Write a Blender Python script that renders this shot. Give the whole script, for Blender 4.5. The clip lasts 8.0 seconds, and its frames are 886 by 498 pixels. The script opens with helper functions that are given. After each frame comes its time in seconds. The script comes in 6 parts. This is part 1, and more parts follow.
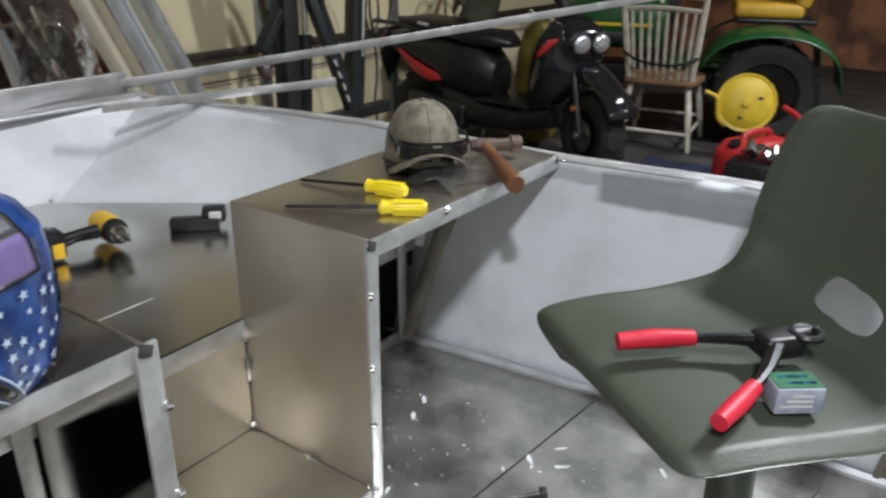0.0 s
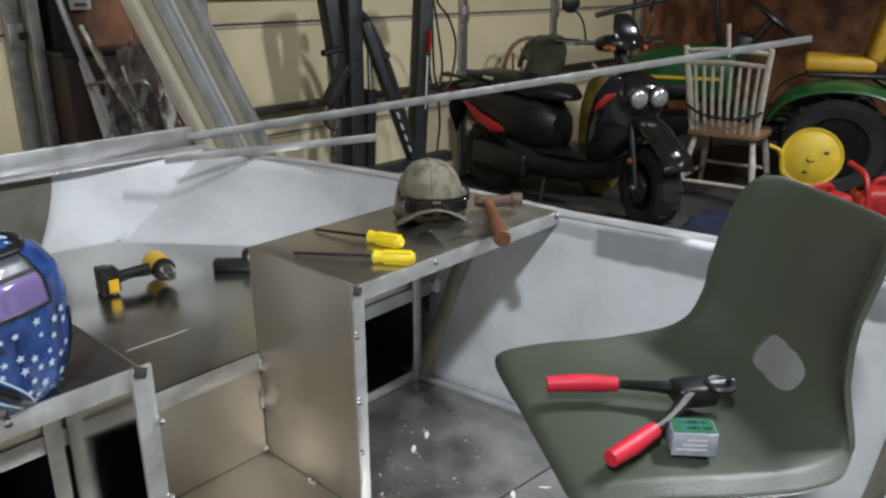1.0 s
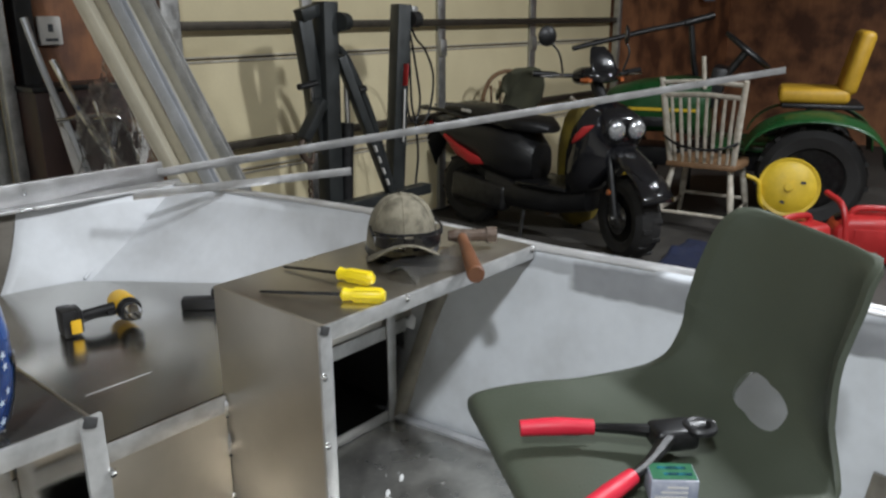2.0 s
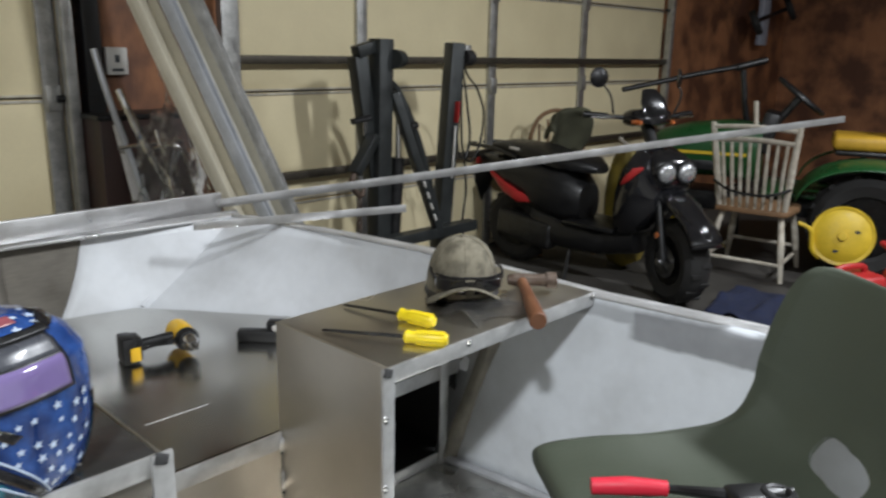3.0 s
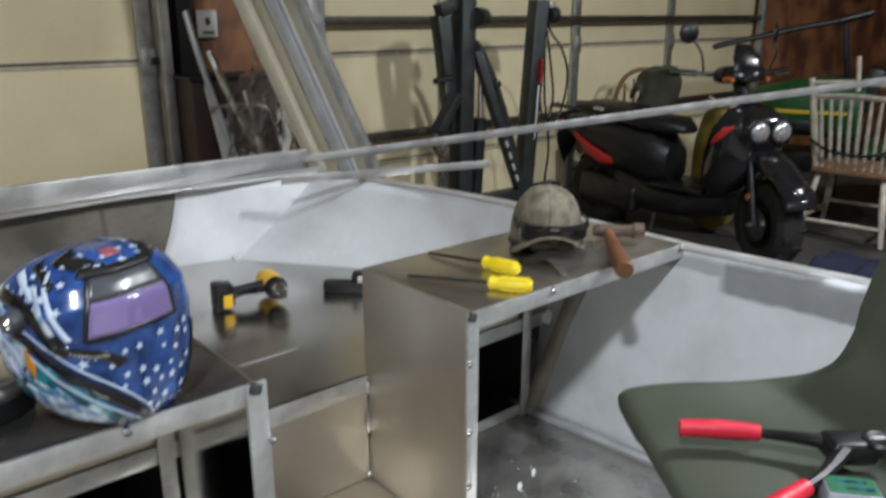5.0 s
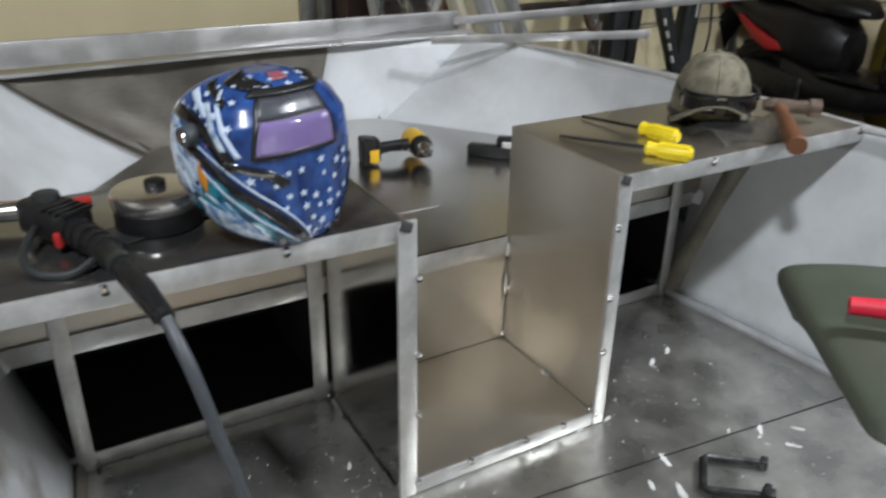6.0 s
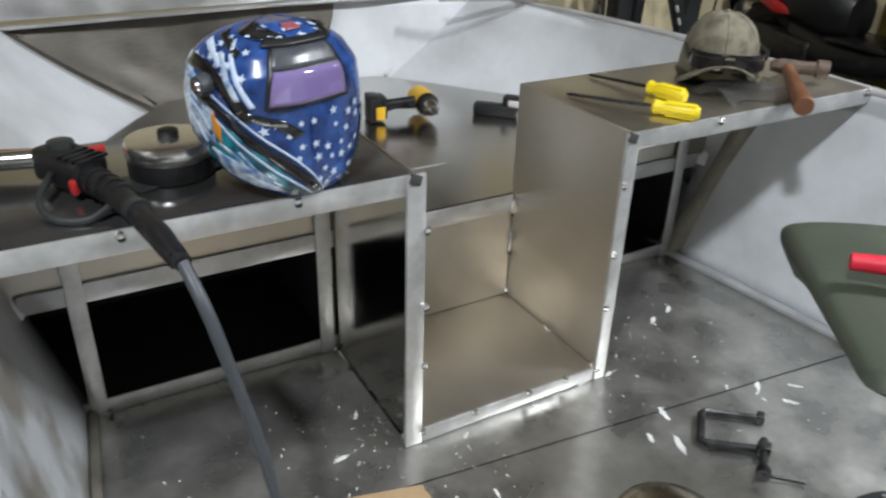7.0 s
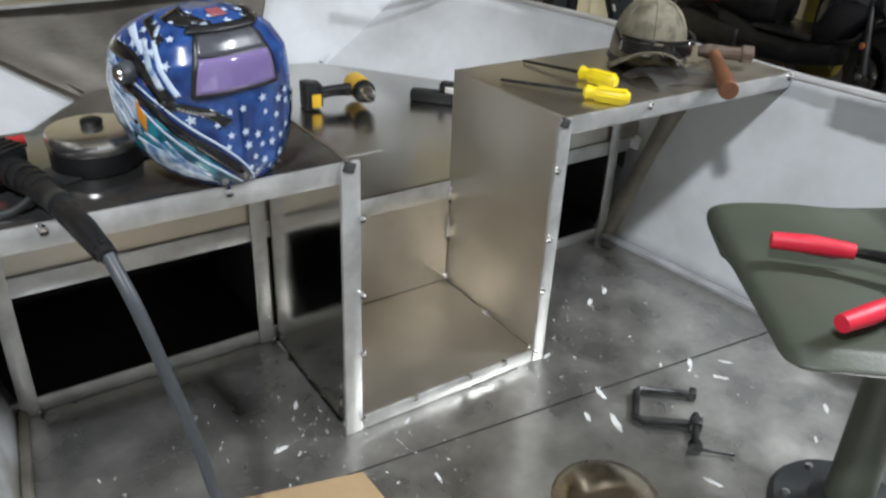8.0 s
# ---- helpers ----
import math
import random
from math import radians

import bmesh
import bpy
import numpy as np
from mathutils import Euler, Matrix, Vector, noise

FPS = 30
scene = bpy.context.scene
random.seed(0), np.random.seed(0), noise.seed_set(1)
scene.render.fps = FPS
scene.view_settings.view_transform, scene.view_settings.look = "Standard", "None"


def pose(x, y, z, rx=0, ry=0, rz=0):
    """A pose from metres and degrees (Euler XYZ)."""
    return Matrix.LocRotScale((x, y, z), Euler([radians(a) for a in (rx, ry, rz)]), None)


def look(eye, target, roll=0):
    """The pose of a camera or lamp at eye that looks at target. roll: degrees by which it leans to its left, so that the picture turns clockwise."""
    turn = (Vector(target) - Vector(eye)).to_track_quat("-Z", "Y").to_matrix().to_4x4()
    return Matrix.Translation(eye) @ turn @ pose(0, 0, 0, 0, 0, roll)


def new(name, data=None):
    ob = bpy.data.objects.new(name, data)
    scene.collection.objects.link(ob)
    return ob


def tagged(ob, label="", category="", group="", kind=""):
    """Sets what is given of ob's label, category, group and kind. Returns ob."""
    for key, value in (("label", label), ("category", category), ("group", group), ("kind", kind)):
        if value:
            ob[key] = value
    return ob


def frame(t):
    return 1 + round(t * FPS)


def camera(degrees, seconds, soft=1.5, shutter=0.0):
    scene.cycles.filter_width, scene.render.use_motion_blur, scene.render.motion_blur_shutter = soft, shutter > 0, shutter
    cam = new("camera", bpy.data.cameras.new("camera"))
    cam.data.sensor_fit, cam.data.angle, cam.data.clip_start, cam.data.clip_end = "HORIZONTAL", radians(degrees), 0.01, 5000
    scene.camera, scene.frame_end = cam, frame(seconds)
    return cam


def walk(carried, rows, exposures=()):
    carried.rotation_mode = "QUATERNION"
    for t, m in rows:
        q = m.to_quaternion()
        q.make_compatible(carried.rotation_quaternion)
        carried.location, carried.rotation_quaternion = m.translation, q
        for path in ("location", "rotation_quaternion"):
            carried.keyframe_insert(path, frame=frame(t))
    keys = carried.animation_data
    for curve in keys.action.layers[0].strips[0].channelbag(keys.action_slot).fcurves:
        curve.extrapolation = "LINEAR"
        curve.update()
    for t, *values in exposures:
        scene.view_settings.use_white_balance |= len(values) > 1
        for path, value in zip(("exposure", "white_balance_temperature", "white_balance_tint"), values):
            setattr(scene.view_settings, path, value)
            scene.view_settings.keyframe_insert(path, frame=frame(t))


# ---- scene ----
cam = camera(59.4, 8.0, 2.4, 0.5)
PATH = [
    (0, (-0.446, -0.737, 0.942), (1.068, 0.326, 0.182), 0.7),
    (0.5, (-0.441, -0.826, 0.962), (0.985, 0.371, 0.233), -0.3),
    (1, (-0.435, -0.963, 1.004), (0.968, 0.302, 0.348), 0.0),
    (1.5, (-0.411, -0.982, 0.997), (0.977, 0.316, 0.375), -3.0),
    (1.7, (-0.383, -0.97, 0.992), (1.034, 0.303, 0.382), -1.8),
    (2.8, (-0.416, -0.916, 1.028), (1.029, 0.374, 0.53), 1.6),
    (3, (-0.418, -0.905, 1.019), (0.987, 0.428, 0.52), 1.2),
    (3.5, (-0.424, -0.898, 1.014), (0.933, 0.485, 0.517), 1.6),
    (4, (-0.429, -0.895, 1.012), (0.905, 0.537, 0.6), -0.2),
    (4.2, (-0.429, -0.897, 1.014), (0.903, 0.539, 0.608), -0.5),
    (5.3, (-0.433, -0.906, 0.956), (0.724, 0.573, 0.269), 0.5),
    (5.5, (-0.444, -0.894, 0.941), (0.639, 0.609, 0.188), 0.9),
    (6, (-0.457, -0.884, 0.92), (0.459, 0.677, 0.068), 1.0),
    (6.5, (-0.473, -0.882, 0.91), (0.354, 0.681, -0.024), 0.6),
    (7, (-0.478, -0.897, 0.914), (0.419, 0.627, -0.022), 1.8),
    (7.5, (-0.473, -0.904, 0.92), (0.516, 0.579, 0.013), 1.5),
    (8, (-0.468, -0.907, 0.915), (0.541, 0.528, -0.044), 2.8),
]
walk(cam, [(t, look(eye, target, roll)) for t, eye, target, roll in PATH], ((0.0, -0.08), (0.5, -0.17), (1.5, -0.15), (3.0, -0.04), (4.0, 0.02), (5.5, -0.16), (6.2, -0.12), (7.0, 0.0), (8.0, 0.03)))


# ---- world, lamps and exposure ----
world = bpy.data.worlds.new("night")
world.use_nodes = True
world.node_tree.nodes["Background"].inputs[0].default_value = (0.02, 0.025, 0.035, 1)
world.node_tree.nodes["Background"].inputs[1].default_value = 0.3
scene.world = world

PLAN = 1.1       # metres to one unit of the plan below
CEIL = 2.45      # ceiling above the boat's floor
GROUND = -0.35   # garage slab below the boat's floor
DOOR_Y = 2.45    # inner face of the garage doors


def strip_lamp(x, y, power, turn, size=(1.2, 0.16)):
    lamp = bpy.data.lights.new("unseen_overhead_light", "AREA")
    lamp.shape, lamp.size, lamp.size_y = "RECTANGLE", size[0], size[1]
    lamp.energy, lamp.color = power, (0.935, 0.98, 1.035)
    ob = new("unseen_overhead_light", lamp)
    ob.matrix_basis = pose(x * PLAN, y * PLAN, (CEIL - 0.09) * PLAN, 0, 0, turn)


# unseen lamps: inner two fit the shadows, outer two added to light doors, tractor
for lamp_x, power, length in ((-3.4, 24, 0.5), (-1.1, 88, 0.22), (1.85, 132, 0.6), (4.35, 84, 0.6)):
    strip_lamp(lamp_x, -1.12, power, 90, (length, 0.16))


# ---- materials ----
def material(name, color, rough=0.5, metal=0.0, vary=0.15, scale=8.0, bump=0.1, bump_scale=60.0, second=None,
             streak=None, spread=0.12, coat=0.0, contrast=(0.35, 0.7)):
    """Colour varied at two scales, roughness varied too, with a fine bump. second: the colour of the stains. streak: stretch of the grain."""
    m = bpy.data.materials.new(name)
    m.use_nodes = True
    nt, b = m.node_tree, m.node_tree.nodes["Principled BSDF"]
    link = nt.links.new
    tex = nt.nodes.new("ShaderNodeTexCoord")
    at = tex.outputs["Object"]
    if streak:
        mp = nt.nodes.new("ShaderNodeMapping")
        mp.inputs["Scale"].default_value = streak
        link(at, mp.inputs["Vector"])
        grain_at = mp.outputs["Vector"]
    else:
        grain_at = at
    big, fine = nt.nodes.new("ShaderNodeTexNoise"), nt.nodes.new("ShaderNodeTexNoise")
    big.inputs["Scale"].default_value, big.inputs["Detail"].default_value = scale, 5
    fine.inputs["Scale"].default_value, fine.inputs["Detail"].default_value = bump_scale, 4
    link(at, big.inputs["Vector"])
    link(grain_at, fine.inputs["Vector"])
    ramp = nt.nodes.new("ShaderNodeValToRGB")
    ramp.color_ramp.elements[0].position, ramp.color_ramp.elements[1].position = contrast
    other = second or tuple(c * (1 - vary) for c in color)
    ramp.color_ramp.elements[0].color, ramp.color_ramp.elements[1].color = (*other, 1), (*color, 1)
    link(big.outputs["Fac"], ramp.inputs["Fac"])
    mix = nt.nodes.new("ShaderNodeMix")
    mix.data_type, mix.blend_type = "RGBA", "MULTIPLY"
    mix.inputs["Factor"].default_value = vary
    link(ramp.outputs["Color"], mix.inputs["A"])
    link(fine.outputs["Fac"], mix.inputs["B"])
    link(mix.outputs["Result"], b.inputs["Base Color"])
    rr = nt.nodes.new("ShaderNodeMapRange")
    rr.inputs["From Min"].default_value, rr.inputs["From Max"].default_value = 0.3, 0.7
    rr.inputs["To Min"].default_value, rr.inputs["To Max"].default_value = max(0.02, rough - spread), min(1, rough + spread)
    link(big.outputs["Fac"], rr.inputs["Value"])
    link(rr.outputs["Result"], b.inputs["Roughness"])
    b.inputs["Metallic"].default_value = metal
    b.inputs["Coat Weight"].default_value = coat
    if bump:
        bp = nt.nodes.new("ShaderNodeBump")
        bp.inputs["Strength"].default_value, bp.inputs["Distance"].default_value = bump, 0.002
        link(fine.outputs["Fac"], bp.inputs["Height"])
        link(bp.outputs["Normal"], b.inputs["Normal"])
    return m


def wavy(m, scale, strength, distance=0.02):
    """A slow waviness under the fine bump, as sheet metal has."""
    nt = m.node_tree
    b = nt.nodes["Principled BSDF"]
    old = b.inputs["Normal"].links[0].from_node
    n, bp, tex = nt.nodes.new("ShaderNodeTexNoise"), nt.nodes.new("ShaderNodeBump"), nt.nodes.new("ShaderNodeTexCoord")
    n.inputs["Scale"].default_value, n.inputs["Detail"].default_value = scale, 1
    bp.inputs["Strength"].default_value, bp.inputs["Distance"].default_value = strength, distance
    nt.links.new(tex.outputs["Object"], n.inputs["Vector"])
    nt.links.new(n.outputs["Fac"], bp.inputs["Height"])
    nt.links.new(bp.outputs["Normal"], old.inputs["Normal"])
    return m


SHEET = wavy(material("sheet_aluminium", (0.68, 0.635, 0.56), 0.40, 1, 0.08, 5, 0.05, 40, second=(0.58, 0.545, 0.485), streak=(1, 30, 1), spread=0.05), 3, 0.05)
POLISHED = wavy(material("polished_sheet_aluminium", (0.70, 0.68, 0.63), 0.13, 1, 0.06, 5, 0.04, 40, second=(0.62, 0.60, 0.555), streak=(1, 30, 1), spread=0.05), 3, 0.05)
# paints the lamps' glints on the floor; the metal filings share it
GLINT_FILINGS = material("glint_and_filing_aluminium", (0.90, 0.90, 0.88), 0.40, 0.25, 0.15, 40, 0.3, 200)
DECK = wavy(material("deck_aluminium", (0.60, 0.59, 0.56), 0.20, 1, 0.10, 6, 0.05, 30, second=(0.53, 0.52, 0.49), streak=(30, 1, 1), spread=0.06), 3, 0.06)
FLOOR = wavy(material("scuffed_floor_aluminium", (0.71, 0.70, 0.655), 0.31, 0.9, 0.25, 9, 0.22, 60, second=(0.46, 0.455, 0.43), spread=0.10), 16, 0.05)
TRIM = material("bright_angle_aluminium", (0.70, 0.70, 0.69), 0.42, 0.75, 0.15, 20, 0.1, 80, second=(0.53, 0.53, 0.52))
BENCH = material("bench_aluminium", (0.72, 0.685, 0.61), 0.31, 1, 0.08, 7, 0.06, 40, second=(0.62, 0.59, 0.53), streak=(1, 30, 1), spread=0.05)
# port bench: soot, plus the dark reflections at its angle put into the colour
SOOTY_DIMMED_BENCH = wavy(material("sooty_dimmed_bench_aluminium", (0.30, 0.30, 0.30), 0.16, 0.9, 0.15, 7, 0.06, 40, second=(0.15, 0.148, 0.145), spread=0.07), 3, 0.06)
LOCKER_SHADE = material("locker_shade_black", (0.034, 0.034, 0.035), 0.7, 0, 0.3, 12, 0.2, 90)
WELD = material("weld_bead", (0.88, 0.88, 0.88), 0.18, 1, 0.1, 60, 0.2, 200)
SOOT_AND_HOLES = material("soot_and_hole_black", (0.05, 0.05, 0.05), 0.7, 0, 0.3, 60, 0.3, 200)
WHITE_HULL = material("white_hull_paint", (0.68, 0.70, 0.725), 0.42, 0, 0.12, 4.5, 0.15, 35, second=(0.52, 0.53, 0.54), contrast=(0.28, 0.58))
GRUBBY_HULL = material("grubby_white_hull", (0.49, 0.505, 0.52), 0.45, 0, 0.2, 6, 0.15, 35, second=(0.25, 0.235, 0.205), contrast=(0.36, 0.50))
GREY_HULL = material("smudged_grey_hull", (0.62, 0.63, 0.65), 0.45, 0.3, 0.25, 14, 0.2, 60, second=(0.46, 0.47, 0.49))
RIB = material("stained_rib", (0.27, 0.25, 0.205), 0.5, 0.4, 0.3, 14, 0.2, 60, second=(0.17, 0.155, 0.125))
BARE_BOW = wavy(material("bare_bow_aluminium", (0.23, 0.21, 0.18), 0.55, 0.7, 0.3, 5, 0.2, 30, second=(0.11, 0.10, 0.085), streak=(1, 1, 6)), 6, 0.5)
GUNWALE = material("bright_gunwale", (0.80, 0.80, 0.80), 0.40, 0.7, 0.15, 12, 0.1, 60, second=(0.68, 0.68, 0.68))
RAIL = material("gunwale_aluminium", (0.66, 0.66, 0.66), 0.38, 0.8, 0.15, 12, 0.1, 60, second=(0.55, 0.55, 0.55))
SEAT_GREEN = material("olive_plastic", (0.063, 0.074, 0.053), 0.48, 0, 0.10, 6, 0.25, 260, second=(0.055, 0.065, 0.046))
DOOR_CREAM = material("cream_door_foam", (0.90, 0.79, 0.51), 0.6, 0, 0.08, 3, 0.15, 90, second=(0.82, 0.71, 0.45))
DOOR_STEEL = material("galvanised_steel", (0.62, 0.62, 0.60), 0.42, 0.8, 0.25, 20, 0.1, 80, second=(0.44, 0.44, 0.43))
DARK_STEEL = material("brown_steel_bar", (0.10, 0.085, 0.065), 0.5, 0.5, 0.3, 20, 0.1, 80)
WOOD_WALL = material("reddish_plywood", (0.44, 0.19, 0.085), 0.6, 0, 0.4, 3.5, 0.3, 12, second=(0.13, 0.052, 0.028), streak=(6, 6, 0.6), contrast=(0.38, 0.62))
MAROON = material("dark_maroon_board", (0.055, 0.022, 0.016), 0.5, 0, 0.3, 5, 0.2, 30, second=(0.02, 0.009, 0.007))
CONCRETE = material("garage_concrete", (0.078, 0.071, 0.062), 0.75, 0, 0.3, 2.5, 0.4, 40, second=(0.038, 0.034, 0.030))
PLASTER = material("plain_wall_board", (0.68, 0.65, 0.58), 0.8, 0, 0.1, 2, 0.1, 50)
CEILING = material("ceiling_board", (0.76, 0.74, 0.69), 0.8, 0, 0.1, 2, 0.1, 50)
BLACK = material("black_plastic", (0.011, 0.011, 0.012), 0.42, 0, 0.3, 30, 0.15, 150)
GLOSS_BLACK = material("gloss_black_paint", (0.012, 0.012, 0.014), 0.14, 0, 0.2, 10, 0.0, coat=0.5)
RUBBER = material("tyre_rubber", (0.022, 0.021, 0.02), 0.75, 0, 0.3, 20, 0.3, 90)
CHARCOAL = material("charcoal_steel", (0.045, 0.05, 0.05), 0.42, 0.3, 0.3, 10, 0.15, 90)
LID = material("brushed_lid", (0.86, 0.85, 0.84), 0.20, 0.95, 0.15, 14, 0.05, 60, second=(0.68, 0.66, 0.64))
CHROME = material("chrome", (0.75, 0.75, 0.76), 0.13, 1, 0.1, 12, 0.0)
IRON = material("dark_iron", (0.09, 0.09, 0.09), 0.42, 0.9, 0.3, 30, 0.3, 150)
YELLOW = material("yellow_plastic", (0.86, 0.66, 0.015), 0.4, 0, 0.08, 20, 0.05, 120)
DRILL_YELLOW = material("drill_yellow", (0.80, 0.47, 0.02), 0.42, 0, 0.1, 20, 0.05, 120)
RED_GRIP = material("red_rubber_grip", (0.66, 0.018, 0.045), 0.45, 0, 0.1, 30, 0.1, 150)
RED = material("red_plastic", (0.50, 0.025, 0.025), 0.42, 0, 0.2, 12, 0.1, 90)
HICKORY = material("worn_hickory", (0.23, 0.10, 0.046), 0.5, 0, 0.35, 12, 0.2, 40, second=(0.14, 0.05, 0.022), streak=(8, 8, 1))
RUST = material("rusty_steel", (0.20, 0.16, 0.13), 0.6, 0.5, 0.4, 40, 0.3, 120, second=(0.10, 0.06, 0.04))
CAMO = material("camouflage_cloth", (0.25, 0.225, 0.165), 0.9, 0, 0.35, 38, 0.6, 300, second=(0.12, 0.105, 0.072), contrast=(0.36, 0.62))
SMOKE = material("smoked_lens", (0.012, 0.012, 0.014), 0.08, 0, 0.1, 10, 0.0, coat=1.0)
CREAM_BEAM = material("cream_beam", (0.66, 0.61, 0.48), 0.5, 0, 0.15, 6, 0.1, 50)
PALE_BEAM = material("pale_cream_beam", (0.70, 0.67, 0.57), 0.45, 0.1, 0.15, 6, 0.1, 50)
GREY_BEAM = material("grey_beam", (0.58, 0.60, 0.63), 0.4, 0.25, 0.2, 8, 0.1, 50)
WHITE_PAINT = material("chipped_white_paint", (0.72, 0.68, 0.58), 0.5, 0, 0.25, 20, 0.2, 120, second=(0.50, 0.44, 0.35))
BROWN_WOOD = material("worn_brown_wood", (0.30, 0.17, 0.085), 0.55, 0, 0.3, 14, 0.2, 60)
GREEN = material("tractor_green", (0.014, 0.085, 0.022), 0.35, 0, 0.2, 6, 0.05, 60)
TRACTOR_YELLOW = material("tractor_yellow", (0.75, 0.52, 0.03), 0.45, 0, 0.2, 12, 0.1, 60)
SEAT_YELLOW = material("yellow_vinyl", (0.62, 0.36, 0.03), 0.5, 0, 0.2, 12, 0.1, 60)
NAVY = material("navy_cloth", (0.012, 0.019, 0.058), 0.9, 0, 0.3, 20, 0.5, 200)
OLIVE_CLOTH = material("olive_cloth", (0.085, 0.085, 0.05), 0.9, 0, 0.3, 12, 0.5, 200)
SACK = material("yellowed_sack", (0.36, 0.27, 0.04), 0.5, 0, 0.3, 12, 0.3, 60, second=(0.22, 0.17, 0.04))
CARD = material("cardboard", (0.42, 0.29, 0.16), 0.8, 0, 0.12, 10, 0.15, 90)
TAN = material("tan_polished_metal", (0.62, 0.53, 0.40), 0.22, 1, 0.15, 12, 0.1, 60)
CABLE = material("grey_cable", (0.055, 0.063, 0.072), 0.5, 0, 0.15, 30, 0.1, 120)
WHITE_PLASTIC = material("white_plastic", (0.68, 0.66, 0.62), 0.5, 0, 0.1, 20, 0.05, 80)
BOX_BLUE = material("pale_card_box", (0.26, 0.29, 0.38), 0.5, 0, 0.25, 40, 0.05, 90, second=(0.46, 0.48, 0.55))
BOX_GREEN = material("green_card", (0.02, 0.16, 0.07), 0.5, 0, 0.3, 50, 0.05, 90)
HELMET_BLUE = material("helmet_blue", (0.034, 0.11, 0.38), 0.2, 0, 0.3, 26, 0.0, second=(0.010, 0.030, 0.13), coat=0.6)
HELMET_TEAL = material("helmet_teal", (0.03, 0.24, 0.32), 0.16, 0, 0.35, 40, 0.0, second=(0.01, 0.06, 0.10), coat=0.6, contrast=(0.42, 0.58))
HELMET_PALE = material("helmet_pale_feathers", (0.62, 0.71, 0.80), 0.18, 0, 0.35, 45, 0.0, second=(0.12, 0.22, 0.42), streak=(1, 1, 3), coat=0.6, contrast=(0.4, 0.6))
HELMET_WHITE = material("helmet_white_print", (0.56, 0.67, 0.82), 0.2, 0, 0.1, 30, 0.0, coat=0.6)
HELMET_ORANGE = material("helmet_orange_print", (0.75, 0.30, 0.03), 0.2, 0, 0.2, 30, 0.0, coat=0.6)
HELMET_RED = material("helmet_red_print", (0.33, 0.09, 0.11), 0.2, 0, 0.2, 30, 0.0, coat=0.6)
SENSOR_GREY = material("grey_sensor_glass", (0.085, 0.09, 0.105), 0.28, 0, 0.2, 20, 0.0, coat=0.3)
LENS_PURPLE = material("purple_filter_glass", (0.15, 0.10, 0.27), 0.07, 0, 0.1, 6, 0.0, second=(0.20, 0.15, 0.33), coat=1.0)
AMBER = material("amber_lens", (0.50, 0.13, 0.035), 0.15, 0, 0.1, 20, 0.0, coat=0.6)
LAMP_GLASS = material("headlamp_reflector", (0.80, 0.82, 0.84), 0.18, 0.7, 0.3, 60, 0.6, 60, coat=1.0)


def clear(name, tint=(0.9, 0.92, 0.93), rough=0.12, amount=0.75):
    m = bpy.data.materials.new(name)
    m.use_nodes = True
    b = m.node_tree.nodes["Principled BSDF"]
    n, r = m.node_tree.nodes.new("ShaderNodeTexNoise"), m.node_tree.nodes.new("ShaderNodeBump")
    n.inputs["Scale"].default_value = 25
    r.inputs["Strength"].default_value, r.inputs["Distance"].default_value = 0.6, 0.01
    m.node_tree.links.new(n.outputs["Fac"], r.inputs["Height"])
    m.node_tree.links.new(r.outputs["Normal"], b.inputs["Normal"])
    b.inputs["Base Color"].default_value = (*tint, 1)
    b.inputs["Roughness"].default_value, b.inputs["Transmission Weight"].default_value, b.inputs["IOR"].default_value = rough, amount, 1.12
    return m


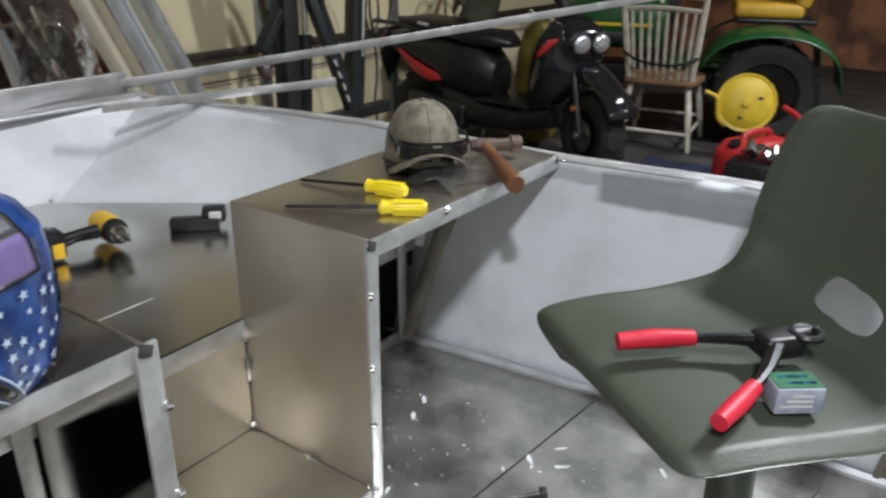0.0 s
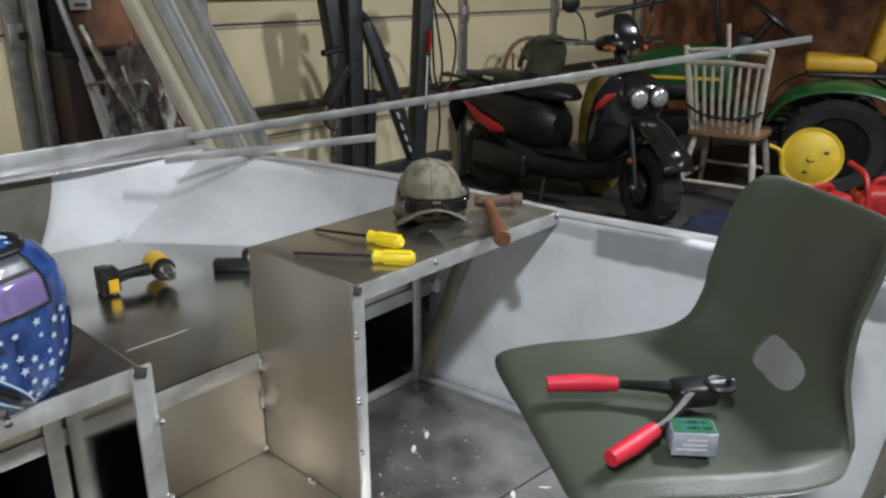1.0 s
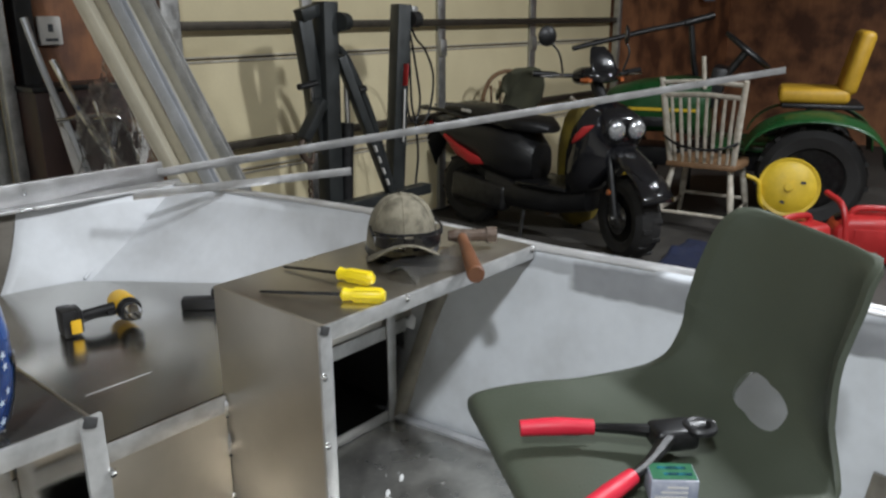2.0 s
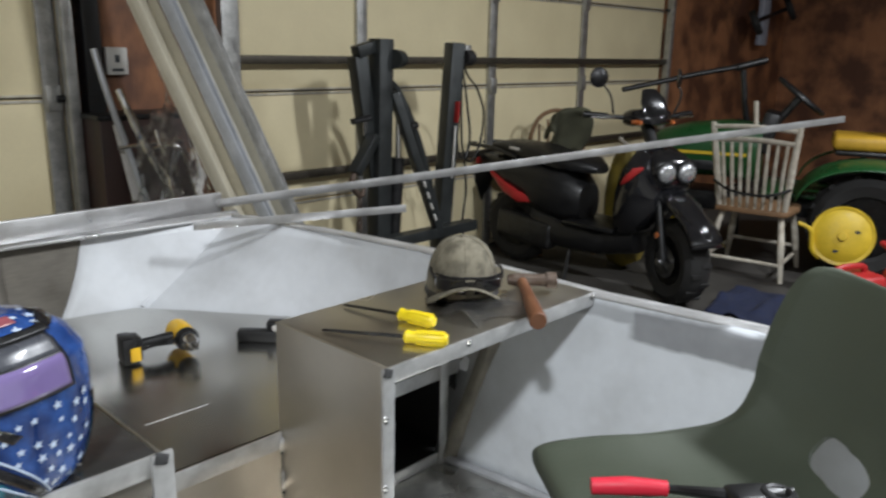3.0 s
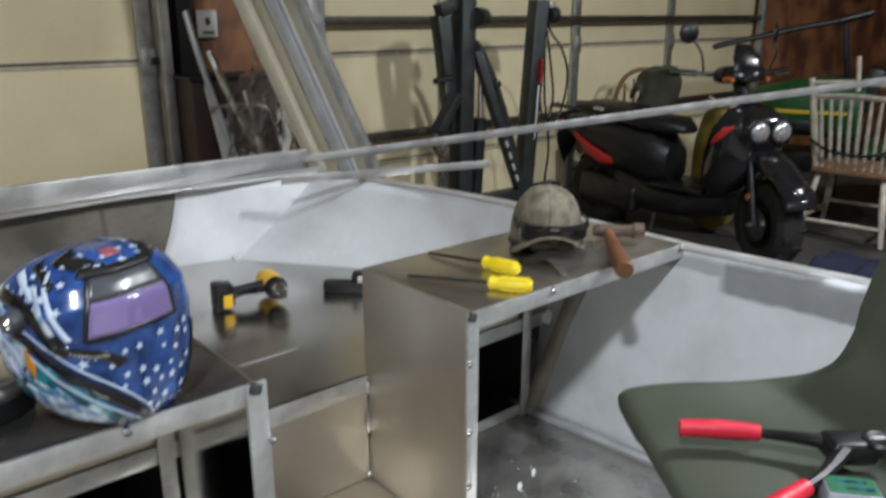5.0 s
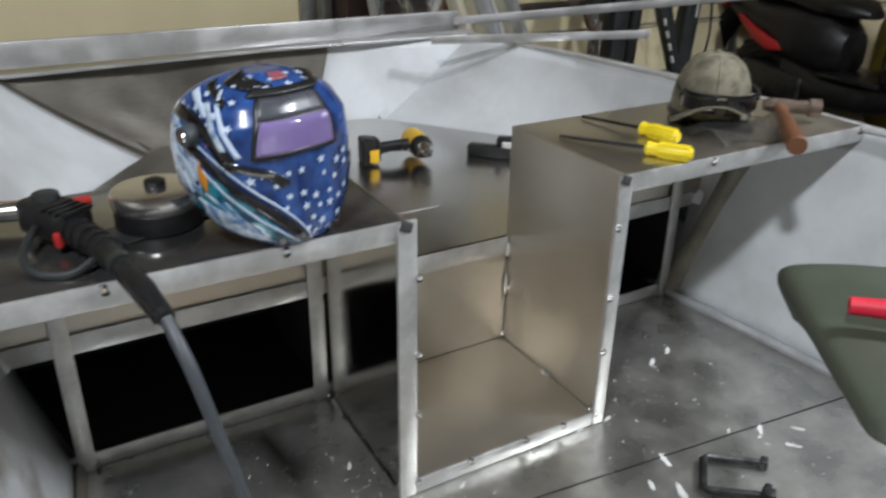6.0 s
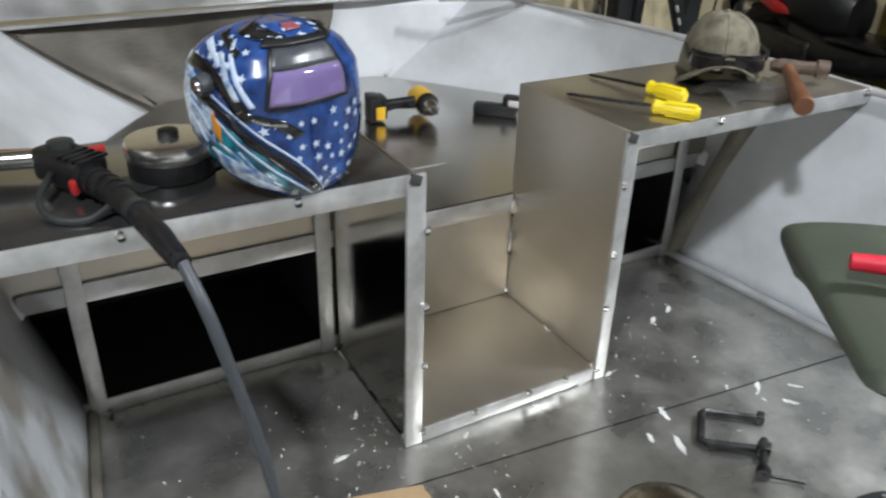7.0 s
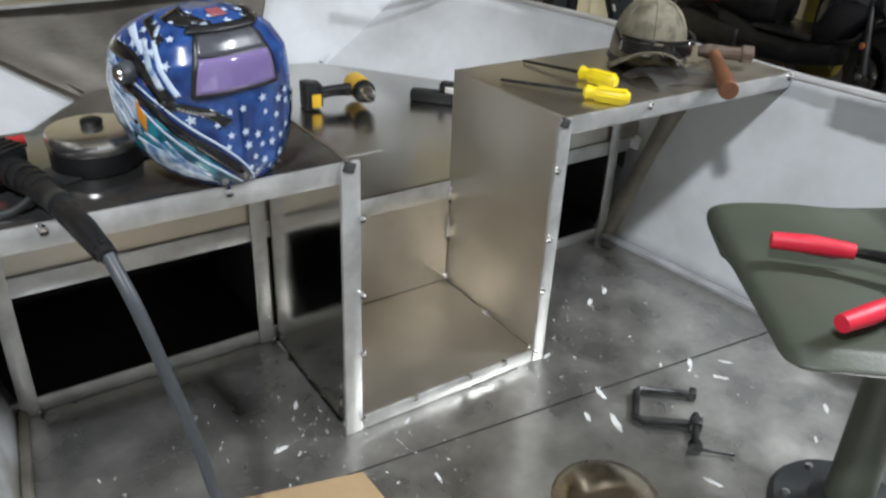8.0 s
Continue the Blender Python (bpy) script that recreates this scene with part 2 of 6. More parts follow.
def smeared(m, grey, stretch):
    """Grey rubbed bands along the upper hull side, with ragged edges: rows of (lowest z, highest z, foremost y, share)."""
    nt = m.node_tree
    bsdf = nt.nodes["Principled BSDF"]
    old = bsdf.inputs["Base Color"].links[0].from_socket
    tex, xyz = nt.nodes.new("ShaderNodeTexCoord"), nt.nodes.new("ShaderNodeSeparateXYZ")
    n = nt.nodes.new("ShaderNodeTexNoise")
    n.inputs["Scale"].default_value, n.inputs["Detail"].default_value = 9, 6
    nt.links.new(tex.outputs["Object"], n.inputs["Vector"])
    nt.links.new(tex.outputs["Object"], xyz.inputs["Vector"])

    def math_node(op, a, b):
        k = nt.nodes.new("ShaderNodeMath")
        k.operation = op
        for slot, v in zip(k.inputs, (a, b)):
            if isinstance(v, (int, float)):
                slot.default_value = v
            else:
                nt.links.new(v, slot)
        return k.outputs[0]

    def over(value, edge, width):
        r = nt.nodes.new("ShaderNodeMapRange")
        r.inputs["From Min"].default_value, r.inputs["From Max"].default_value = edge - width, edge + width
        nt.links.new(value, r.inputs["Value"])
        return r.outputs["Result"]

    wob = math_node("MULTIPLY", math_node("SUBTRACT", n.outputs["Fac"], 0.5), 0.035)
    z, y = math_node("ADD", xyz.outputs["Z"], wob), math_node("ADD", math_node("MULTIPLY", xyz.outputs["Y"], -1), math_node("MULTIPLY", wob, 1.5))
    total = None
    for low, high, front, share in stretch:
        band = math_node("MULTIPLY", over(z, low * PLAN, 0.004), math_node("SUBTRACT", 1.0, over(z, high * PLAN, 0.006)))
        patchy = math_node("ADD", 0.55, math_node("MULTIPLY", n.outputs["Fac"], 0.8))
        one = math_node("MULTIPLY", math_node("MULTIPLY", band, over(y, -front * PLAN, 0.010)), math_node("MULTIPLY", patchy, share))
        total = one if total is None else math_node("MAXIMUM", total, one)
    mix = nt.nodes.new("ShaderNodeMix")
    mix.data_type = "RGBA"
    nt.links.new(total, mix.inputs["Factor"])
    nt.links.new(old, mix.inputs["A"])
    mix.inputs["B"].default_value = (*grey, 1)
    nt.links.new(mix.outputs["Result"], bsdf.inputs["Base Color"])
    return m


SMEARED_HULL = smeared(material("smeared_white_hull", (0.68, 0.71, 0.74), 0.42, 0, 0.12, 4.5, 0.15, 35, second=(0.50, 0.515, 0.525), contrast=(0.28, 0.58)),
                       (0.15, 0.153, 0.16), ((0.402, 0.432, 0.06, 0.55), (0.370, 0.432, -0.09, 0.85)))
FILM = clear("clear_plastic_film", (1, 1, 1), 0.06, 0.97)


# ---- mesh helpers ----
def part(name, bm, mat, parent=None, label="", angle=35):
    me = bpy.data.meshes.new(name)
    bmesh.ops.recalc_face_normals(bm, faces=bm.faces)
    bm.transform(Matrix.Scale(PLAN, 4))
    bm.to_mesh(me)
    bm.free()
    me.materials.append(mat)
    me.polygons.foreach_set("use_smooth", [True] * len(me.polygons))
    me.set_sharp_from_angle(angle=radians(angle))
    ob = new(name, me)
    ob.parent = parent
    return tagged(ob, label) if label else ob


def placed(m):
    """A pose in the plan's units as one in metres."""
    return Matrix.Translation(m.translation * (PLAN - 1)) @ m


def thing(name, label, category, m=None, group="", kind=""):
    ob = new(name)
    ob.empty_display_size = 0.05
    ob.matrix_basis = placed(m or Matrix())
    return tagged(ob, label, category, group, kind)


def box(bm, c, s, rot=(0, 0, 0), bevel=0.0, seg=2):
    m = pose(*c, *rot) @ Matrix.Diagonal((*s, 1))
    got = bmesh.ops.create_cube(bm, size=1, matrix=m)
    if bevel:
        edges = list({e for v in got["verts"] for e in v.link_edges})
        bmesh.ops.bevel(bm, geom=edges, offset=bevel, segments=seg, affect="EDGES", profile=0.5)
    return bm


def boxed(c, s, rot=(0, 0, 0), bevel=0.0, seg=2):
    return box(bmesh.new(), c, s, rot, bevel, seg)


def span(lo, hi, bevel=0.0, bm=None):
    """A box from its two corners."""
    c = [(a + b) / 2 for a, b in zip(lo, hi)]
    return box(bm or bmesh.new(), c, [abs(b - a) for a, b in zip(lo, hi)], bevel=bevel)


def smooth_path(pts, steps=6):
    """Points along a Catmull-Rom curve."""
    p = [Vector(q) for q in pts]
    if len(p) < 3:
        return p
    p = [2 * p[0] - p[1], *p, 2 * p[-1] - p[-2]]
    out = []
    for a, b, c, d in zip(p, p[1:], p[2:], p[3:]):
        for k in range(steps):
            t = k / steps
            out.append(0.5 * (2 * b + (c - a) * t + (2 * a - 5 * b + 4 * c - d) * t * t + (3 * b - a - 3 * c + d) * t ** 3))
    return out + [p[-2]]


def tube(bm, pts, r, n=10, steps=0, flat=1.0):
    """A round bar along pts; r: one radius or one for each end point; flat squeezes its section."""
    pts = smooth_path(pts, steps) if steps else [Vector(p) for p in pts]
    rs = r if isinstance(r, (list, tuple)) else [r]
    up, rings = None, []
    for k, p in enumerate(pts):
        way = (pts[min(k + 1, len(pts) - 1)] - pts[max(k - 1, 0)]).normalized()
        if up is None:
            up = way.orthogonal().normalized()
        up = (up - way * up.dot(way)).normalized()
        side = way.cross(up)
        f = k / (len(pts) - 1) * (len(rs) - 1)
        i = min(int(f), max(len(rs) - 2, 0))
        rad = rs[i] + (rs[min(i + 1, len(rs) - 1)] - rs[i]) * (f - i)
        rings.append([bm.verts.new(p + rad * (math.cos(a) * up * flat + math.sin(a) * side)) for a in (2 * math.pi * j / n for j in range(n))])
    for a, b in zip(rings, rings[1:]):
        for j in range(n):
            bm.faces.new((a[j], a[(j + 1) % n], b[(j + 1) % n], b[j]))
    bm.faces.new(rings[0])
    bm.faces.new(rings[-1])
    return bm


def bar(pts, r, n=10, steps=0, flat=1.0):
    return tube(bmesh.new(), pts, r, n, steps, flat)


def lathe(bm, profile, n=24, m=None):
    """A turned shape from (radius, height) pairs, round the local z axis of m."""
    m = m or Matrix()
    rings = []
    for r, z in profile:
        if r < 1e-6:
            rings.append([bm.verts.new(m @ Vector((0, 0, z)))])
        else:
            rings.append([bm.verts.new(m @ Vector((r * math.cos(a), r * math.sin(a), z))) for a in (2 * math.pi * j / n for j in range(n))])
    for a, b in zip(rings, rings[1:]):
        for j in range(n):
            k = (j + 1) % n
            if len(a) == 1 and len(b) > 1:
                bm.faces.new((a[0], b[j], b[k]))
            elif len(b) == 1 and len(a) > 1:
                bm.faces.new((a[j], a[k], b[0]))
            elif len(a) > 1:
                bm.faces.new((a[j], a[k], b[k], b[j]))
    for ring in (rings[0], rings[-1]):
        if len(ring) > 1:
            bm.faces.new(ring)
    return bm


def turned(profile, n=24, m=None):
    return lathe(bmesh.new(), profile, n, m)


def prism(poly, depth, m=None, bevel=0.0, bm=None):
    """A flat outline in x and y, given thickness along z."""
    bm, m = bm or bmesh.new(), m or Matrix()
    low = [bm.verts.new(m @ Vector((x, y, 0))) for x, y in poly]
    high = [bm.verts.new(m @ Vector((x, y, depth))) for x, y in poly]
    bm.faces.new(low[::-1])
    bm.faces.new(high)
    for j in range(len(poly)):
        k = (j + 1) % len(poly)
        bm.faces.new((low[j], low[k], high[k], high[j]))
    if bevel:
        bmesh.ops.bevel(bm, geom=list({e for v in low + high for e in v.link_edges}), offset=bevel, segments=2, affect="EDGES", profile=0.5)
    return bm


def patch(fn, nu, nv, skip=None, bm=None):
    """A sheet: fn(u, v) for u and v from 0 to 1; skip(u, v) leaves faces out."""
    bm = bm or bmesh.new()
    v = [[bm.verts.new(fn(i / nu, j / nv)) for j in range(nv + 1)] for i in range(nu + 1)]
    for i in range(nu):
        for j in range(nv):
            if not (skip and skip((i + 0.5) / nu, (j + 0.5) / nv)):
                bm.faces.new((v[i][j], v[i + 1][j], v[i + 1][j + 1], v[i][j + 1]))
    loose = [w for w in bm.verts if not w.link_faces]
    bmesh.ops.delete(bm, geom=loose, context="VERTS")
    return bm


def thick(ob, d, offset=-1.0):
    mod = ob.modifiers.new("thickness", "SOLIDIFY")
    mod.thickness, mod.offset = d * PLAN, offset
    return ob


def lerp(table, t):
    """Value at t along rows of (t, value), eased linearly."""
    for (a, x), (b, y) in zip(table, table[1:]):
        if t <= b:
            return x + (y - x) * max(0.0, (t - a) / (b - a))
    return table[-1][1]


# ---- the garage ----
X0, X1, Y0 = -4.2, 8.2, -4.6   # inner faces of the side walls and of the wall behind


def structure(name, bm, mat, label):
    return tagged(part(name, bm, mat, None, label), "", name.split("_")[0], "", "structure")


structure("floor", span((X0 - 0.2, Y0 - 0.2, GROUND - 0.15), (X1 + 0.2, DOOR_Y + 0.4, GROUND)), CONCRETE, "grey stained concrete garage slab")
# unseen pale ceiling, west and south walls: added so the metal reflects something bright
structure("ceiling", span((X0 - 0.2, Y0 - 0.2, CEIL), (X1 + 0.2, DOOR_Y + 0.4, CEIL + 0.12)), CEILING, "unseen pale ceiling, added to close the garage")
structure("wall_west", span((X0 - 0.12, Y0, GROUND), (X0, DOOR_Y, CEIL)), PLASTER, "unseen pale side wall, added to close the garage")
structure("wall_east", span((X1, Y0, GROUND), (X1 + 0.12, DOOR_Y, CEIL)), WOOD_WALL, "reddish brown plywood garage wall")
structure("wall_south", span((X0, Y0 - 0.12, GROUND), (X1, Y0, CEIL)), PLASTER, "unseen pale wall behind the boat, added to close the garage")
# the wall with the two doors: plywood between and beside them, a header above
DOORS = ((-3.0, 0.865), (1.60, 5.66))
HEAD = 2.02
wall = structure("wall_north", span((DOORS[0][1] + 0.004, DOOR_Y, GROUND), (DOORS[1][0] - 0.004, DOOR_Y + 0.14, CEIL)), WOOD_WALL,
                 "reddish brown plywood wall between the garage doors")
part("plywood_panel", span((DOORS[1][1] + 0.004, DOOR_Y, GROUND), (X1, DOOR_Y + 0.14, CEIL)), WOOD_WALL, wall)
part("plywood_panel", span((X0, DOOR_Y, GROUND), (DOORS[0][0] - 0.004, DOOR_Y + 0.14, CEIL)), WOOD_WALL, wall)
for a, b in DOORS:
    part("door_header", span((a - 0.003, DOOR_Y + 0.003, HEAD), (b + 0.003, DOOR_Y + 0.14, CEIL)), WOOD_WALL, wall)


def garage_door(name, a, b, struts, bars, label):
    """A sectional door seen from inside: foam-backed panels, stiles, two dark stiffening bars, tracks at its sides."""
    d = thing(name, label, "garage door", Matrix(), "", "structure")
    edges = [GROUND + 0.005, 0.145, 0.705, 1.265, 1.825, HEAD]
    for lo, hi in zip(edges, edges[1:]):
        p = part("door_panel", span((a, DOOR_Y + 0.02, lo + 0.004), (b, DOOR_Y + 0.06, hi - 0.004), 0.004), DOOR_CREAM, d)
        # the rolled steel lips at the meeting of two sections
        part("section_lip", span((a, DOOR_Y + 0.012, hi - 0.017), (b, DOOR_Y + 0.024, hi - 0.006), 0.002), WHITE_PAINT, p, "pale steel section lip")
        part("section_lip", span((a, DOOR_Y + 0.014, lo + 0.006), (b, DOOR_Y + 0.024, lo + 0.014), 0.002), WHITE_PAINT, p, "pale steel section lip")
    for x in struts:
        s = part("stile", span((x - 0.035, DOOR_Y - 0.004, GROUND + 0.01), (x + 0.035, DOOR_Y + 0.019, HEAD - 0.01), 0.004), DOOR_STEEL, d, "galvanised steel stile")
        for hz in (0.145, 0.705, 1.265):
            part("hinge", boxed((x, DOOR_Y - 0.012, hz), (0.06, 0.016, 0.10), bevel=0.004), DOOR_STEEL, s)
    for z in bars:
        part("stiffening_bar", span((a + 0.02, DOOR_Y - 0.055, z - 0.020), (b - 0.02, DOOR_Y - 0.020, z + 0.020), 0.006), DARK_STEEL, d, "dark brown steel stiffening bar")
    for x in (a, b):
        t = part("track", span((x - 0.022, DOOR_Y - 0.075, GROUND), (x + 0.022, DOOR_Y - 0.018, HEAD), 0.006), DOOR_STEEL, d, "galvanised roller track")
        for z in (0.145, 0.705, 1.265):
            part("roller", bar([(x - 0.05, DOOR_Y - 0.03, z), (x + 0.02, DOOR_Y - 0.03, z)], 0.014), IRON, t)
    return d


garage_door("door_1", *DOORS[1], (2.41, 3.49, 4.50), (0.29, 0.86), "cream insulated sectional garage door with steel stiles, closed")
garage_door("door_2", *DOORS[0], (-2.2, -1.2, 0.81), (), "cream insulated sectional garage door beside the plywood, closed")
jamb = structure("trim", span((0.915, DOOR_Y - 0.09, GROUND), (0.985, DOOR_Y - 0.002, CEIL - 0.002), 0.006), BLACK, "dark steel angle jamb beside the door")

# ---- the boat ----
CX = 0.195   # centre line of the boat
H = 0.45     # benches above the floor
DK = 0.238   # bow deck above the floor
YB = 0.29    # back of the benches
boat = thing("boat", "bare aluminium flat-bottomed fishing boat being refitted", "boat")

# half widths of the hull along y: at the floor and at the gunwale's inner edge
FLOOR_W = [(-3.0, 0.74), (-0.6, 0.70), (-0.12, 0.665), (0.12, 0.642), (0.30, 0.620), (0.5, 0.60)]
GUN_W = [(-3.0, 0.86), (-0.6, 0.80), (-0.3, 0.785), (0.0, 0.745), (0.3, 0.745), (0.5, 0.735)]
YS = -2.4    # stern


def hull_side(s, lo, hi, y0, y1, off=0.0, ragged=0.0):
    """A strip of the hull's side between two heights (0 floor, 1 gunwale)."""
    def fn(u, v):
        y = y0 + (y1 - y0) * u
        f, g = lerp(FLOOR_W, y), lerp(GUN_W, y)
        h = lo + (hi - lo) * v + ragged * (1 - v) * noise.noise(Vector((y * 7, lo * 30, 0)))
        y += ragged * u * (0.6 * noise.noise(Vector((v * 4, lo * 20, 5))) + 0.5 * (v - 1))
        return Vector((CX + s * (f + (g - f) * h - off), y, (H - 0.008) * h))
    return patch(fn, 60 if ragged else 24, 10)


for s, side in ((1, "starboard"), (-1, "port")):
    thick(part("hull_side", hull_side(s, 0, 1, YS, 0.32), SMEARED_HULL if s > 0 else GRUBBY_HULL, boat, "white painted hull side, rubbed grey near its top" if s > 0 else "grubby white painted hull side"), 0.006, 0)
    if s < 0:
        thick(part("stringer", hull_side(s, 0.53, 0.60, YS, -0.13, 0.007), WHITE_HULL, boat, "white stringer"), 0.008, 0)
    # gunwale: flat flange with a rolled outer edge
    g = [(y, lerp(GUN_W, y)) for y in (YS, -1.5, -0.6, -0.3, 0.0, 0.3)] + [(0.5, 0.738), (0.75, 0.70), (0.9, 0.665), (1.03, 0.635), (1.15, 0.61)]

    def flange(u, v):
        k = u * (len(g) - 1)
        i = min(int(k), len(g) - 2)
        y, w = (g[i][j] + (g[i + 1][j] - g[i][j]) * (k - i) for j in (0, 1))
        return Vector((CX + s * (w - 0.004 + 0.062 * v), y, H - 0.006 - 0.010 * v * v))
    gun = thick(part("gunwale", patch(flange, 40, 4), GUNWALE, boat, "bright aluminium gunwale flange"), 0.006, -1)
    part("rolled_edge", bar([flange(k / 30, 1) + Vector((0, 0, -0.008)) for k in range(31)], 0.011, 8), GUNWALE, gun)

# timber blocks under the hull
for y in (-2.0, -0.8, 0.45):
    for s in (-1, 1):
        t = part("timber_block", span((CX + s * 0.35 - 0.07, y - 0.10, GROUND), (CX + s * 0.35 + 0.07, y + 0.10, -0.051), 0.004), BROWN_WOOD, None, "rough timber block under the boat's hull")
        tagged(t, "", "block", "blocks under the boat")

# floor in plates with open seams between them
def floor_plate(y0, y1):
    bm = bmesh.new()
    def edge(y):
        w = lerp(FLOOR_W, y) - 0.002
        skew = 0.0 if y > 0.2 else 0.10
        return [Vector((CX - w, y + skew * (w - CX), 0)), Vector((CX + w, y - skew * (w + CX), 0))]
    ys = [y0 + (y1 - y0) * k / 4 for k in range(5)]
    rows = [edge(y) for y in ys]
    ring = [r[0] for r in rows] + [r[1] for r in reversed(rows)]
    low = [bm.verts.new(p + Vector((0, 0, -0.005))) for p in ring]
    top = [bm.verts.new(p) for p in ring]
    bm.faces.new(top)
    bm.faces.new(low)
    for k in range(len(ring)):
        n = (k + 1) % len(ring)
        bm.faces.new((low[k], low[n], top[n], top[k]))
    bmesh.ops.recalc_face_normals(bm, faces=bm.faces)
    return bm


for y0, y1 in ((-0.082, 0.72), (-0.50, -0.086), (-1.10, -0.504), (YS, -1.104)):
    plate = part("floor_plate", floor_plate(y0, y1), FLOOR, boat, "scuffed bare aluminium floor plate")
    for poly in plate.data.polygons:
        poly.use_smooth = False
part("hull_bottom", span((CX - 0.62, YS, -0.05), (CX + 0.62, 0.9, -0.02)), GREY_HULL, boat, "grey hull bottom under the floor")
thick(part("transom", patch(lambda u, v: Vector((CX + (u - 0.5) * 2 * (0.74 + 0.12 * v), YS, (H - 0.01) * v)), 6, 4), WHITE_HULL, boat, "white transom"), 0.02, 0)
for s in (1, -1):
    # chine angle where the floor meets the side
    part("chine_angle", bar([(CX + s * (lerp(FLOOR_W, y) - 0.006), y, 0.008) for y in (YS, -1, -0.5, -0.12, 0.12, 0.29)], 0.010, 6), GREY_HULL if s > 0 else RIB, boat)

# bow: deck line and gunwale line run together towards the blunt front
DECK_LINE = [(0.675, 0.28), (0.63, 0.55), (0.545, 0.80), (0.475, 0.89), (0.38, 1.02), (0.29, 1.127), (0.15, 1.16), (0.0, 1.17)]
GUN_LINE = [(0.745, 0.28), (0.738, 0.50), (0.70, 0.75), (0.665, 0.90), (0.635, 1.03), (0.61, 1.15), (0.30, 1.20), (0.0, 1.21)]


def along(line, k):
    i = min(int(k), len(line) - 2)
    return [line[i][j] + (line[i + 1][j] - line[i][j]) * (k - i) for j in (0, 1)]


def bow(s, k0, k1):
    def fn(u, v):
        k = k0 + (k1 - k0) * u
        (a, b), (c, d) = along(DECK_LINE, k), along(GUN_LINE, k)
        sag = 0.012 * math.sin(math.pi * v) * min(1.0, (7 - k) * 1.5)
        crease = 0.006 * math.sin(9 * k + 3 * v) * v * (1 - v) * (1 if k > 4 else 0.3)
        return Vector((CX + s * (a + (c - a) * v + sag), b + (d - b) * v + crease, DK - 0.03 + (H - 0.01 - DK + 0.03) * v))
    return patch(fn, 28, 8)


for s in (1, -1):
    thick(part("bow_side", bow(s, 0, 6.35 if s > 0 else 4.75), WHITE_HULL, boat, "white painted bow side"), 0.005, 0)
    thick(part("bow_front", bow(s, 6.35 if s > 0 else 4.75, 7), BARE_BOW, boat, "bare grey-brown aluminium bow front"), 0.005, 0)
    part("bow_crease", bar([(CX + s * 0.31, 1.13, DK), (CX + s * 0.44, 1.165, 0.33), (CX + s * 0.60, 1.145, H - 0.015)], 0.005, 6, 4),
         WHITE_HULL if s > 0 else BARE_BOW, boat)
rail_bm = box(bmesh.new(), (0, 0, 0), (1.30, 0.014, 0.058), bevel=0.003)
rail_bm.transform(Matrix.Translation((0.19, 1.202, 0.474)) @ Vector((1.26, 0.13, -0.022)).to_track_quat("X", "Z").to_matrix().to_4x4())
part("bow_rail", rail_bm, RAIL, boat, "bright aluminium bow rail")
part("bow_cap", prism([(-0.47, 1.12), (0.2, 1.175), (0.83, 1.15), (0.86, 1.22), (0.2, 1.245), (-0.47, 1.19)], 0.007, pose(0, 0, H - 0.014), 0.002), RAIL, boat, "bright aluminium bow cap")

# bow deck
edge = [(CX + x, y) for x, y in DECK_LINE] + [(CX - x, y) for x, y in DECK_LINE[-2::-1]]
edge[0], edge[-1] = (edge[0][0], YB + 0.001), (edge[-1][0], YB + 0.001)
deck = part("bow_deck", prism(edge[::-1], 0.004, pose(0, 0, DK - 0.004)), DECK, boat, "dull brushed aluminium bow deck")
part("deck_seam", span((0.195, 0.476, DK), (0.325, 0.4775, DK + 0.0010)), RAIL, deck, "scribed bright line")

# lamp glints in the floor plates painted as pale flakes, and metal filings swept about by the grinder
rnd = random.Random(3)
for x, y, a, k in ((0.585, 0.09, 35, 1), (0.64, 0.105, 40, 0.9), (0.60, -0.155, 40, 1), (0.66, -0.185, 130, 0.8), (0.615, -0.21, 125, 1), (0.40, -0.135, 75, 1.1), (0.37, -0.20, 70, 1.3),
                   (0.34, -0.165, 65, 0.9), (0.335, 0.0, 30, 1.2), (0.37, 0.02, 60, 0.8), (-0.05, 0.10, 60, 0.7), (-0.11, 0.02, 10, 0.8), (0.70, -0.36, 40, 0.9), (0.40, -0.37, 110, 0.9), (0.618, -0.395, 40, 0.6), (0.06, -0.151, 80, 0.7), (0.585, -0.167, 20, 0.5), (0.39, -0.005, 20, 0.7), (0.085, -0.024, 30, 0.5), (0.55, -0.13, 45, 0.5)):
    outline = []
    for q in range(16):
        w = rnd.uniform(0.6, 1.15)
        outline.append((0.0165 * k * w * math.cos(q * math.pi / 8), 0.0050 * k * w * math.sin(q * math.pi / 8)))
    part("floor_glint", prism(outline, 0.0005, pose(x, y, 0.0002, 0, 0, a)), GLINT_FILINGS, boat, "bright flake painted in for a lamp glint")
bm = bmesh.new()
for _ in range(300):
    cx, cy, sp = rnd.choice(((-0.03, 0.06, 0.07), (0.02, -0.05, 0.06), (0.40, 0.03, 0.06), (-0.15, 0.05, 0.14), (0.45, -0.1, 0.2), (0.55, 0.1, 0.12)))
    x, y, s = rnd.gauss(cx, sp), rnd.gauss(cy, sp), rnd.uniform(0.0006, 0.0019)
    if -0.40 < x < 0.80 and y < 0.27 and not (-0.02 < x < 0.39 and y > -0.012):
        box(bm, (x, y, 0.0008), (s * rnd.uniform(1, 4), s, 0.0008), (0, 0, rnd.uniform(0, 180)))
filings = part("metal_filings", bm, GLINT_FILINGS, None, "bright metal filings scattered over the boat's floor")
tagged(filings, "", "filings", "", "stuff")

